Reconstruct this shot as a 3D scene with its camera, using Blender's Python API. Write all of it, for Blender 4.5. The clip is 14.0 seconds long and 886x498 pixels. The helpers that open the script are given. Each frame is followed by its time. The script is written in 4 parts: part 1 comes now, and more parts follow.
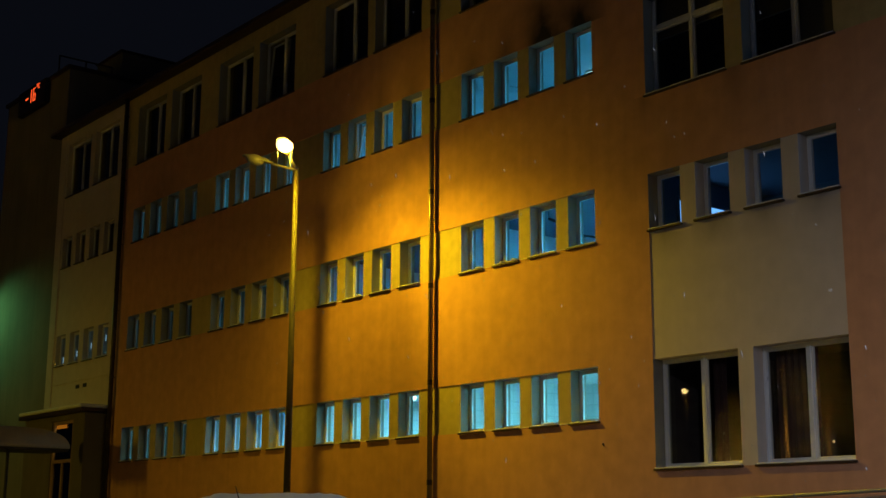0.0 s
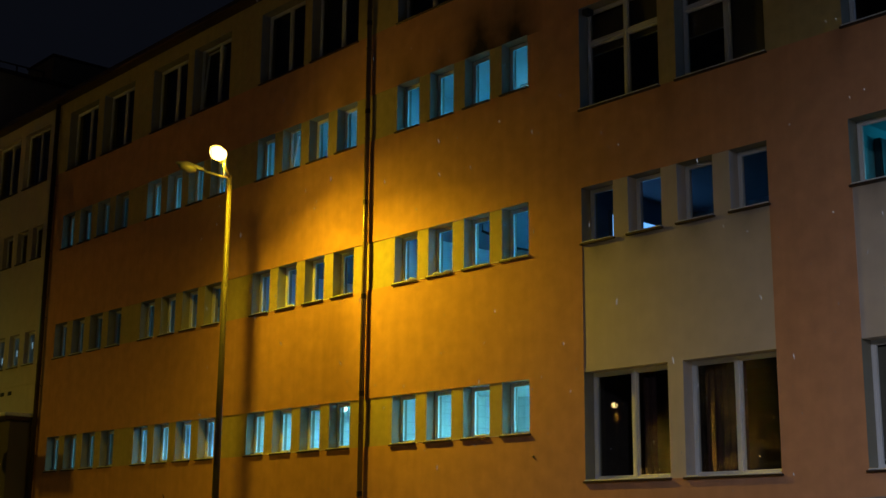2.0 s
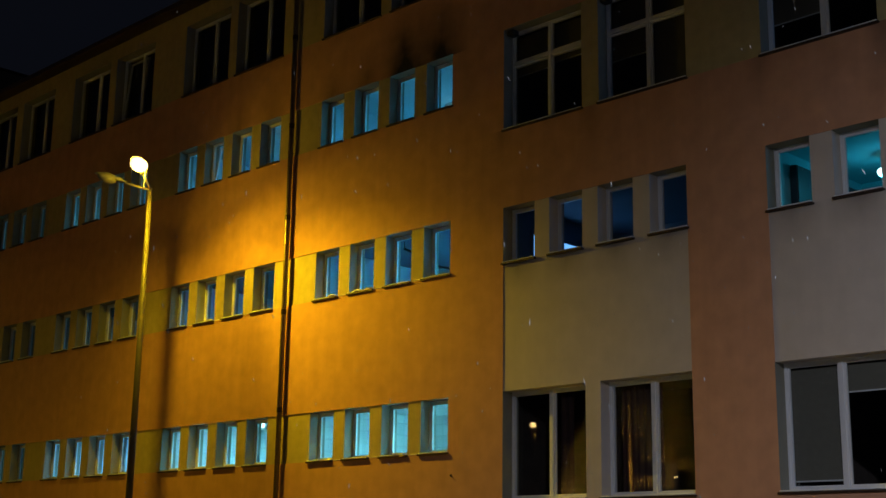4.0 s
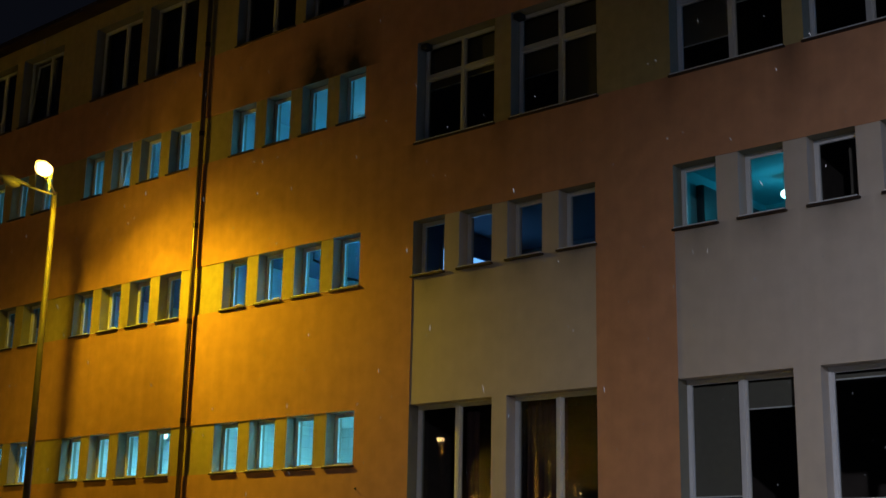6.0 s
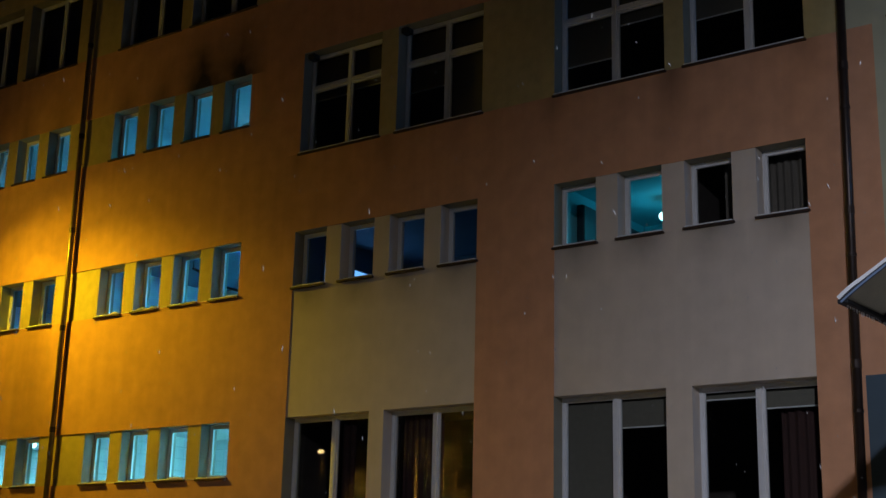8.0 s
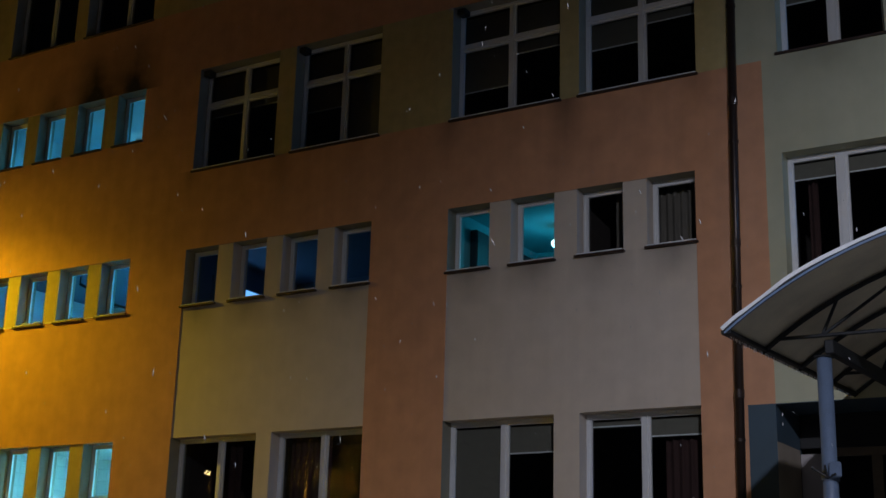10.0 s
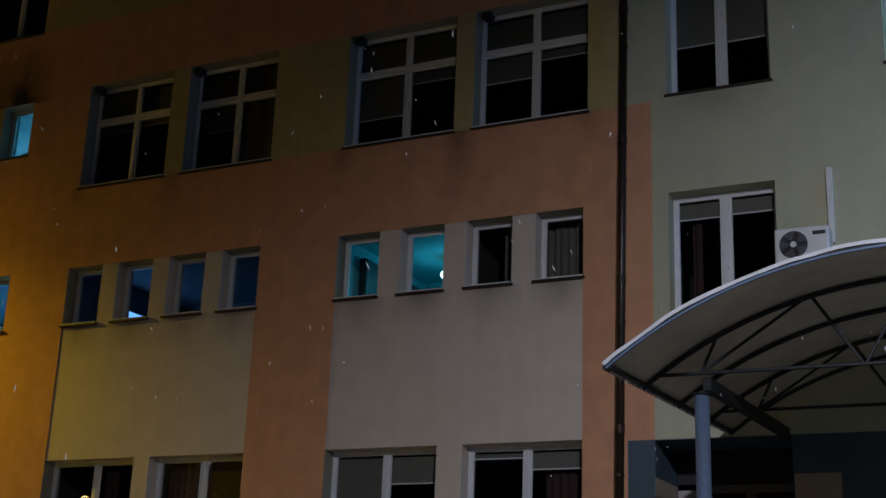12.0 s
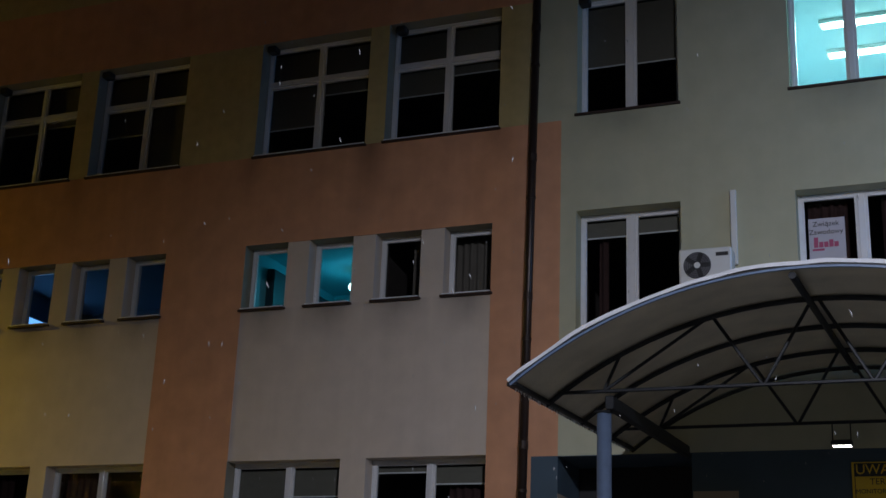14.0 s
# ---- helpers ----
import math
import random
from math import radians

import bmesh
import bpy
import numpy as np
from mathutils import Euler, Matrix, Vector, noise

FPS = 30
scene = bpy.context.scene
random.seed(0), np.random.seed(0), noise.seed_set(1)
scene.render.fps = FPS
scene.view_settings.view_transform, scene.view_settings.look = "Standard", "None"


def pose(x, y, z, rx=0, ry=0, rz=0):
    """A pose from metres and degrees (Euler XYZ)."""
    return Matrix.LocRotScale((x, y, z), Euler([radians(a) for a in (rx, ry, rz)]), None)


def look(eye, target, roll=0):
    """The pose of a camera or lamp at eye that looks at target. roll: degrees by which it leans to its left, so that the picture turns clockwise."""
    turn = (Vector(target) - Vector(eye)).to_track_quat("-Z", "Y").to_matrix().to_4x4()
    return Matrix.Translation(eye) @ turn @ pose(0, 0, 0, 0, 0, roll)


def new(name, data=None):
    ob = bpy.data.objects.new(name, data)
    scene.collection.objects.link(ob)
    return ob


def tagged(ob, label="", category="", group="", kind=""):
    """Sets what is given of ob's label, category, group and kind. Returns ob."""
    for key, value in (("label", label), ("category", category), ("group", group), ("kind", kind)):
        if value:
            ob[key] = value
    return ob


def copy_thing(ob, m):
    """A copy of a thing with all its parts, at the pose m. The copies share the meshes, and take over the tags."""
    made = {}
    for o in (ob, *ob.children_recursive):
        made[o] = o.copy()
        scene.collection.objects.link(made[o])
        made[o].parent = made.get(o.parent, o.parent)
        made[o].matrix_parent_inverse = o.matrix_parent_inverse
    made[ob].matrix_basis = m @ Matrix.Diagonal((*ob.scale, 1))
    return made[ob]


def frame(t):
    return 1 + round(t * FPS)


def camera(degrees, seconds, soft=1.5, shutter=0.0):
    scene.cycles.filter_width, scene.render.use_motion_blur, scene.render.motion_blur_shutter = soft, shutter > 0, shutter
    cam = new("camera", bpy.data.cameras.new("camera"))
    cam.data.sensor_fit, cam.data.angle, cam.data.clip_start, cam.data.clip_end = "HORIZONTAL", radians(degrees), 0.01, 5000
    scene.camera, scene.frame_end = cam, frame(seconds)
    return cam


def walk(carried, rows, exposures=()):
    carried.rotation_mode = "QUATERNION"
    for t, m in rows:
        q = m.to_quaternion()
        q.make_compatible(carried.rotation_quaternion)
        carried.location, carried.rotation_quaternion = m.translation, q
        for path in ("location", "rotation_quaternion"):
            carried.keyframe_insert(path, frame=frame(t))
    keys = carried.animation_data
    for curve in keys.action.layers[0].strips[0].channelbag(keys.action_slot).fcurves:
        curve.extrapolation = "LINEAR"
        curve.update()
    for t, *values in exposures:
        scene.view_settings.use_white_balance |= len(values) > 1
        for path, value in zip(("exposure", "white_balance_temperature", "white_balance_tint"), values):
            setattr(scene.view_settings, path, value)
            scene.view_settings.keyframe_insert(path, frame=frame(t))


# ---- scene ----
cam = camera(37.3, 14.0)
PATH = [
    (0, (22.035, -16.919, 1.549), (20.506, -15.7, 1.968), 0.3),
    (0.5, (22.019, -16.934, 1.522), (20.501, -15.702, 1.944), 0.5),
    (1, (22.029, -16.94, 1.525), (20.529, -15.688, 1.951), 0.5),
    (1.5, (22.023, -16.922, 1.526), (20.54, -15.651, 1.957), 0.5),
    (2, (22.018, -16.908, 1.519), (20.557, -15.614, 1.958), 0.5),
    (2.5, (22.018, -16.907, 1.52), (20.583, -15.588, 1.968), 0.7),
    (3, (22.033, -16.889, 1.53), (20.618, -15.551, 1.985), 0.8),
    (5.5, (22.018, -16.86, 1.506), (20.714, -15.423, 1.989), 1.0),
    (6, (22.023, -16.82, 1.502), (20.749, -15.358, 1.992), 1.1),
    (6.5, (22.033, -16.814, 1.516), (20.793, -15.325, 2.013), 1.1),
    (7, (22.062, -16.764, 1.534), (20.855, -15.25, 2.036), 1.2),
    (7.5, (22.066, -16.749, 1.529), (20.897, -15.208, 2.037), 1.3),
    (8, (22.076, -16.715, 1.549), (20.939, -15.152, 2.06), 1.4),
    (10.5, (22.123, -16.632, 1.581), (21.156, -14.973, 2.139), 1.7),
    (11, (22.141, -16.609, 1.589), (21.208, -14.935, 2.16), 1.9),
    (11.5, (22.135, -16.636, 1.574), (21.24, -14.946, 2.159), 2.1),
    (12, (22.139, -16.608, 1.565), (21.286, -14.901, 2.162), 2.2),
    (12.5, (22.157, -16.597, 1.587), (21.343, -14.873, 2.193), 2.2),
    (13, (22.173, -16.6, 1.578), (21.393, -14.863, 2.191), 2.4),
    (13.5, (22.157, -16.596, 1.587), (21.41, -14.846, 2.203), 2.5),
    (14, (22.162, -16.594, 1.596), (21.435, -14.837, 2.215), 2.3),
]
walk(cam, [(t, look(eye, target, roll)) for t, eye, target, roll in PATH])

# ---- world and light ----
world = bpy.data.worlds.new("night_sky")
scene.world = world
world.use_nodes = True
wn = world.node_tree.nodes
wn["Background"].inputs["Color"].default_value = (0.5, 0.6, 1.0, 1)
wn["Background"].inputs["Strength"].default_value = 0.005
scene.view_settings.exposure = 0.0


def lamp(name, kind, at, target, watts, color, **kw):
    data = bpy.data.lights.new(name, kind)
    data.energy, data.color = watts, color
    for key, value in kw.items():
        if key == "spot_size":
            data.spot_size = value
        elif key == "spot_blend":
            data.spot_blend = value
        elif key == "radius":
            data.shadow_soft_size = value
        elif key == "size":
            data.shape, data.size, data.size_y = "RECTANGLE", value[0], value[1]
    ob = new(name, data)
    ob.matrix_world = look(at, target)
    return tagged(ob, kind="structure")


SODIUM = (1.0, 0.675, 0.010)
LAMP = Vector((-1.5, -2.52, 9.60))
HEAD = Vector((0.67, -0.74, 0.0))
# street lamp: downward beam, side lobes along the facade and the hot spot of its reflector
lamp("street_light", "SPOT", LAMP, LAMP + Vector((0.32, 0.0, -0.947)), 1150, SODIUM, spot_size=radians(172), spot_blend=1.0, radius=0.09)
lamp("street_light_lobe", "SPOT", LAMP, (3.6, 0.0, 4.7), 1850, SODIUM, spot_size=radians(64), spot_blend=1.0, radius=0.07)
lamp("street_light_far_lobe", "SPOT", LAMP, (-6.5, 0.0, 3.6), 330, SODIUM, spot_size=radians(76), spot_blend=1.0, radius=0.09)
lamp("street_light_hot_spot", "SPOT", LAMP, (-0.40, 0.0, 7.5), 240, SODIUM, spot_size=radians(27), spot_blend=0.4, radius=0.03)
# stray light of the bowl lens
lamp("street_light_bowl", "POINT", LAMP + Vector((0, 0, -0.06)), (0, 0, 0), 76, SODIUM, radius=0.1)
# white yard lamp behind the viewer, over the entrance yard
lamp("yard_light", "SPOT", (25.5, -19, 10.4), (24.6, -8.2, 0.0), 9700, (0.79, 0.815, 0.96), spot_size=radians(107), spot_blend=1.0, radius=0.25)
# sodium lamp farther down the street
lamp("far_street_light", "SPOT", (-22.4, -33.7, 8.5), (-17.0, 0.0, -14.0), 3300, SODIUM, spot_size=radians(78), spot_blend=0.6, radius=0.9)
# extra beam added at the same lamp to brighten the mirrored trees
lamp("far_street_light_reflector", "SPOT", (-22.4, -33.7, 8.5), (-20.5, -41.0, 7.0), 130000, (1.0, 0.58, 0.08), spot_size=radians(100), spot_blend=0.6, radius=0.1)
# blue light added from an unseen source, to the right of the entrance
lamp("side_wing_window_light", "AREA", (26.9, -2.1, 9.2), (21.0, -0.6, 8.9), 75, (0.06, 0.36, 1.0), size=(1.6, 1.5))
# green sign light outside the tower
lamp("green_sign_light", "SPOT", (-26.8, -1.7, 10.0), (-24.6, 0.2, 8.2), 230, (0.25, 1.0, 0.35), spot_size=radians(95), spot_blend=1.0, radius=0.3)


# ---- materials ----
def nodes_of(name):
    m = bpy.data.materials.new(name)
    m.use_nodes = True
    return m, m.node_tree.nodes, m.node_tree.links, m.node_tree.nodes["Principled BSDF"]


def solid(name, color, rough=0.6, metal=0.0, vary=0.12, scale=6.0, bump=0.05, streak=0.0, fine=90.0):
    m, n, l, b = nodes_of(name)
    b.inputs["Roughness"].default_value, b.inputs["Metallic"].default_value = rough, metal
    tc = n.new("ShaderNodeTexCoord")
    coarse, grain = n.new("ShaderNodeTexNoise"), n.new("ShaderNodeTexNoise")
    coarse.inputs["Scale"].default_value, coarse.inputs["Detail"].default_value = scale, 5
    grain.inputs["Scale"].default_value, grain.inputs["Detail"].default_value = fine, 3
    l.new(tc.outputs["Object"], coarse.inputs["Vector"])
    l.new(tc.outputs["Object"], grain.inputs["Vector"])
    add = n.new("ShaderNodeMath")
    add.operation = "ADD"
    l.new(coarse.outputs["Fac"], add.inputs[0])
    half = n.new("ShaderNodeMath")
    half.operation, half.inputs[1].default_value = "MULTIPLY", 0.5
    l.new(grain.outputs["Fac"], half.inputs[0])
    l.new(half.outputs[0], add.inputs[1])
    last = add
    if streak:
        mp = n.new("ShaderNodeMapping")
        mp.inputs["Scale"].default_value = (5, 5, 0.22)
        l.new(tc.outputs["Object"], mp.inputs["Vector"])
        st = n.new("ShaderNodeTexNoise")
        st.inputs["Scale"].default_value, st.inputs["Detail"].default_value = 1.0, 6
        l.new(mp.outputs["Vector"], st.inputs["Vector"])
        sm = n.new("ShaderNodeMath")
        sm.operation, sm.inputs[1].default_value = "MULTIPLY_ADD", streak
        l.new(st.outputs["Fac"], sm.inputs[0])
        l.new(add.outputs[0], sm.inputs[2])
        last = sm
    mr = n.new("ShaderNodeMapRange")
    mid = 0.75 + 0.5 * streak
    mr.inputs["From Min"].default_value, mr.inputs["From Max"].default_value = mid - 0.35, mid + 0.35
    mr.inputs["To Min"].default_value, mr.inputs["To Max"].default_value = 1 - vary, 1 + vary
    l.new(last.outputs[0], mr.inputs["Value"])
    mul = n.new("ShaderNodeMix")
    mul.data_type, mul.blend_type = "RGBA", "MULTIPLY"
    mul.inputs["Factor"].default_value = 1.0
    mul.inputs["A"].default_value = (*color, 1)
    l.new(mr.outputs["Result"], mul.inputs["B"])
    l.new(mul.outputs["Result"], b.inputs["Base Color"])
    if bump:
        bp = n.new("ShaderNodeBump")
        bp.inputs["Strength"].default_value, bp.inputs["Distance"].default_value = bump, 0.01
        l.new(last.outputs[0], bp.inputs["Height"])
        l.new(bp.outputs["Normal"], b.inputs["Normal"])
    return m


def soot(m, spots):
    """Darkens the plaster in smoky plumes above given windows."""
    n, l = m.node_tree.nodes, m.node_tree.links
    b = n["Principled BSDF"]
    old = b.inputs["Base Color"].links[0].from_socket
    tc, sep, ns = n.new("ShaderNodeTexCoord"), n.new("ShaderNodeSeparateXYZ"), n.new("ShaderNodeTexNoise")
    ns.inputs["Scale"].default_value, ns.inputs["Detail"].default_value = 2.2, 5
    l.new(tc.outputs["Object"], sep.inputs[0])
    l.new(tc.outputs["Object"], ns.inputs["Vector"])

    def calc(op, a, c, clamp=False):
        k = n.new("ShaderNodeMath")
        k.operation, k.use_clamp = op, clamp
        for i, v in enumerate((a, c)):
            if isinstance(v, (int, float)):
                k.inputs[i].default_value = v
            elif v is not None:
                l.new(v, k.inputs[i])
        return k.outputs[0]

    total = None
    for x, z, w, h, strength in spots:
        dx = calc("ABSOLUTE", calc("SUBTRACT", sep.outputs["X"], x), None)
        fx = calc("SUBTRACT", 1.0, calc("DIVIDE", dx, w), True)
        dz = calc("SUBTRACT", sep.outputs["Z"], z)
        fz = calc("SUBTRACT", 1.0, calc("DIVIDE", dz, h), True)
        gate = calc("GREATER_THAN", dz, -0.02) if h > 0 else calc("LESS_THAN", dz, 0.02)
        f = calc("MULTIPLY", calc("MULTIPLY", fx, fz), calc("MULTIPLY", gate, strength))
        total = f if total is None else calc("ADD", total, f)
    rough = calc("MULTIPLY", total, calc("MULTIPLY_ADD", ns.outputs["Fac"], 1.4), True)
    mx = n.new("ShaderNodeMix")
    mx.data_type = "RGBA"
    l.new(rough, mx.inputs["Factor"])
    l.new(old, mx.inputs["A"])
    mx.inputs["B"].default_value = (0.03, 0.022, 0.018, 1)
    l.new(mx.outputs["Result"], b.inputs["Base Color"])


def glowing(name, color, strength):
    m, n, l, b = nodes_of(name)
    b.inputs["Base Color"].default_value = (*color, 1)
    b.inputs["Emission Color"].default_value = (*color, 1)
    b.inputs["Emission Strength"].default_value = strength
    return m


def clear_glass(name, tint=(0.9, 0.95, 0.95), gloss=0.004, wave=0.0):
    m, n, l, b = nodes_of(name)
    n.remove(b)
    tr, gl, mx, fr = n.new("ShaderNodeBsdfTransparent"), n.new("ShaderNodeBsdfGlossy"), n.new("ShaderNodeMixShader"), n.new("ShaderNodeFresnel")
    tr.inputs["Color"].default_value = (*tint, 1)
    gl.inputs["Roughness"].default_value = gloss
    fr.inputs["IOR"].default_value = 1.5
    if wave:
        tc, ns, bp = n.new("ShaderNodeTexCoord"), n.new("ShaderNodeTexNoise"), n.new("ShaderNodeBump")
        ns.inputs["Scale"].default_value = 3.0
        bp.inputs["Strength"].default_value, bp.inputs["Distance"].default_value = wave, 0.01
        l.new(tc.outputs["Object"], ns.inputs["Vector"])
        l.new(ns.outputs["Fac"], bp.inputs["Height"])
        l.new(bp.outputs["Normal"], gl.inputs["Normal"])
    l.new(fr.outputs["Fac"], mx.inputs["Fac"])
    l.new(tr.outputs[0], mx.inputs[1])
    l.new(gl.outputs[0], mx.inputs[2])
    l.new(mx.outputs[0], n["Material Output"].inputs["Surface"])
    return m


ORANGE = solid("orange_plaster", (0.60, 0.308, 0.178), 0.9, vary=0.16, scale=3.0, bump=0.35, streak=0.45, fine=160)
soot(ORANGE, [(2.85, 11.09, 0.55, 0.9, 0.5), (3.95, 11.09, 0.75, 1.4, 1.1), (5.0, 11.09, 0.75, 1.4, 1.0), (1.75, 11.09, 0.5, 0.7, 0.45),
              (-0.35, 11.09, 0.6, 0.9, 0.4), (-1.5, 11.09, 0.5, 0.8, 0.35), (-12.5, 11.09, 1.6, 0.9, 0.3), (-6.5, 11.09, 0.9, 0.9, 0.3),
              (14.05, 9.22, 0.38, -1.4, 0.42), (12.0, 9.22, 0.3, -0.8, 0.3), (8.66, 9.22, 0.32, -1.1, 0.3), (6.6, 9.22, 0.3, -0.8, 0.25), (16.1, 9.22, 0.25, -0.7, 0.25)])
OLIVE = solid("olive_plaster", (0.47, 0.38, 0.18), 0.9, vary=0.15, scale=5.0, bump=0.25, streak=0.5, fine=160)
BEIGE = solid("beige_plaster", (0.60, 0.525, 0.455), 0.9, vary=0.09, scale=3.0, bump=0.35, streak=0.45, fine=160)
GREEN = solid("pale_green_plaster", (0.46, 0.455, 0.325), 0.9, vary=0.09, scale=3.0, bump=0.35, streak=0.4, fine=160)
BLUE = solid("blue_plinth_plaster", (0.05, 0.083, 0.115), 0.7, vary=0.15, scale=2.0, bump=0.2, fine=120)
DIM = solid("tower_plaster", (0.19, 0.17, 0.13), 0.9, vary=0.2, scale=0.8, bump=0.2, streak=0.7)
# Plaster darkened, so the shade in the window reveals is in the colour.
SHADED_REVEAL = solid("shaded_reveal_plaster", (0.28, 0.265, 0.205), 0.85, vary=0.12, scale=4, bump=0.2, streak=0.3)
PVC = solid("white_pvc", (0.74, 0.75, 0.77), 0.35, vary=0.05, scale=8, bump=0.0)
BROWN_METAL = solid("brown_sheet_metal", (0.05, 0.03, 0.025), 0.45, metal=0.3, vary=0.3, scale=9, bump=0.1)
PIPE = solid("dark_pipe_metal", (0.035, 0.022, 0.018), 0.35, metal=0.4, vary=0.25, scale=7, bump=0.05)
BROWN_PIPE = solid("brown_pipe_metal", (0.20, 0.135, 0.075), 0.3, metal=0.3, vary=0.25, scale=7, bump=0.05)
STEEL = solid("dark_painted_steel", (0.022, 0.024, 0.028), 0.5, metal=0.3, vary=0.3, scale=10, bump=0.1)
BLUE_STEEL = solid("blue_painted_steel", (0.16, 0.23, 0.36), 0.4, vary=0.15, scale=8, bump=0.05)
POST_BLUE = solid("dark_blue_painted_steel", (0.10, 0.14, 0.22), 0.45, vary=0.18, scale=8, bump=0.05)
GALV = solid("galvanised_steel", (0.34, 0.33, 0.31), 0.5, metal=0.5, vary=0.2, scale=10, bump=0.08)
POLE = solid("dull_grey_pole_paint", (0.066, 0.055, 0.046), 0.65, metal=0.1, vary=0.2, scale=6, bump=0.05)
GROUND = solid("packed_grey_snow", (0.24, 0.243, 0.255), 0.85, vary=0.3, scale=0.6, bump=0.5, fine=12)
SNOW = solid("snow", (0.80, 0.82, 0.86), 0.8, vary=0.06, scale=5, bump=0.6, fine=40)
FLAKE = solid("snowflake", (0.36, 0.37, 0.39), 0.8, vary=0.2, bump=0)
ROOM = solid("room_paint", (0.52, 0.66, 0.72), 0.85, vary=0.06, scale=2, bump=0.05)
# Dark tone for the row B ceilings and the dim bay 4 room.
DIM_BLUE = solid("dim_grey_blue_paint", (0.16, 0.22, 0.28), 0.85, vary=0.1, scale=2)
TEAL_PAINT = solid("teal_room_paint", (0.15, 0.50, 0.55), 0.8, vary=0.08, scale=2)
TILE_WALL, n_, l_, b_ = nodes_of("room_tiles")
b_.inputs["Roughness"].default_value = 0.3
tc_, sep_, sum_, com_, br_ = (n_.new("ShaderNode" + k) for k in ("TexCoord", "SeparateXYZ", "Math", "CombineXYZ", "TexBrick"))
l_.new(tc_.outputs["Object"], sep_.inputs[0])
l_.new(sep_.outputs["X"], sum_.inputs[0])
l_.new(sep_.outputs["Y"], sum_.inputs[1])
l_.new(sum_.outputs[0], com_.inputs["X"])
l_.new(sep_.outputs["Z"], com_.inputs["Y"])
l_.new(com_.outputs[0], br_.inputs["Vector"])
br_.offset = 0.0
for key, value in (("Scale", 1.0), ("Mortar Size", 0.012), ("Brick Width", 0.4), ("Row Height", 0.25)):
    br_.inputs[key].default_value = value
br_.inputs["Color1"].default_value, br_.inputs["Color2"].default_value, br_.inputs["Mortar"].default_value = (0.72, 0.78, 0.78, 1), (0.62, 0.70, 0.71, 1), (0.56, 0.63, 0.64, 1)
l_.new(br_.outputs["Color"], b_.inputs["Base Color"])
FLOOR_IN = solid("room_floor", (0.25, 0.22, 0.18), 0.5, vary=0.2)
BLIND = solid("grey_roller_blind", (0.14, 0.13, 0.105), 0.85, vary=0.12, scale=12, bump=0.1)
# Near-black brown that puts the darkness of unlit rooms into their walls.
DARK_ROOM = solid("dark_room_brown", (0.048, 0.036, 0.03), 0.9, vary=0.25, scale=5, bump=0.2)
RED_CURTAIN = solid("dark_red_curtain", (0.035, 0.013, 0.011), 0.9, vary=0.25, scale=5, bump=0.2)
GREY_CURTAIN = solid("grey_curtain", (0.14, 0.12, 0.10), 0.9, vary=0.2, scale=5, bump=0.2)
GLASS = clear_glass("window_glass", wave=0.006)
POLY = solid("polycarbonate_sheet", (0.70, 0.62, 0.46), 0.5, vary=0.3, scale=1.7, bump=0.1)
FAN_GREY = solid("dark_fan_grey", (0.10, 0.10, 0.11), 0.6, vary=0.15)
DULL_LENS = solid("dull_lens_plastic", (0.22, 0.21, 0.19), 0.4, vary=0.1)
BLACK = solid("black_plastic", (0.015, 0.015, 0.016), 0.5, vary=0.2)
RUBBER = solid("tyre_rubber", (0.02, 0.02, 0.02), 0.8)
WHITE_PLASTIC = solid("white_plastic", (0.70, 0.71, 0.70), 0.4, vary=0.05)
TUBE = glowing("fluorescent_tube", (0.62, 1.0, 0.98), 14.0)
OPAL = glowing("opal_lamp_glass", (0.6, 1.0, 1.0), 3.0)
SODIUM_GLASS = glowing("lit_sodium_lens", (1.0, 0.70, 0.20), 6.0)
SODIUM_BRIGHT = glowing("bright_sodium_lens", (1.0, 0.72, 0.3), 25.0)
LED_RED = glowing("red_led_segments", (1.0, 0.10, 0.02), 1.3)
FLOOD_LENS = glowing("lit_floodlight_lens", (1.0, 0.98, 0.92), 8.0)


soot(BEIGE, [(x, 6.72, 0.55, -0.55, 0.4) for x in (7.0, 8.1, 9.15, 10.2, 12.4, 13.5, 14.6, 15.7)])
soot(GREEN, [(18.0, 9.3, 0.9, -0.6, 0.3), (21.0, 9.3, 0.9, -0.6, 0.3), (18.0, 5.9, 0.9, -0.6, 0.3)])


# ---- mesh helpers ----
def box(bm, lo, hi, bev=0.0):
    lo, hi = Vector(lo), Vector(hi)
    made = bmesh.ops.create_cube(bm, size=1.0, matrix=Matrix.Translation((lo + hi) / 2) @ Matrix.Diagonal((*(hi - lo), 1)))
    if bev:
        edges = list({e for v in made["verts"] for e in v.link_edges})
        bmesh.ops.bevel(bm, geom=edges, offset=bev, segments=1, affect="EDGES")


def tube(bm, p, q, r, n=8, r2=None):
    p, q = Vector(p), Vector(q)
    d = q - p
    m = Matrix.Translation((p + q) / 2) @ d.to_track_quat("Z", "Y").to_matrix().to_4x4()
    bmesh.ops.create_cone(bm, cap_ends=True, segments=n, radius1=r, radius2=r if r2 is None else r2, depth=d.length, matrix=m)


def ball(bm, at, size, sub=2):
    bmesh.ops.create_icosphere(bm, subdivisions=sub, radius=1.0, matrix=Matrix.Translation(at) @ Matrix.Diagonal((*size, 1)))


def mesh_of(name, bm, material, smooth=False):
    me = bpy.data.meshes.new(name)
    bm.to_mesh(me)
    bm.free()
    for m in material if isinstance(material, (list, tuple)) else (material,):
        me.materials.append(m)
    if smooth:
        for p in me.polygons:
            p.use_smooth = True
    return me


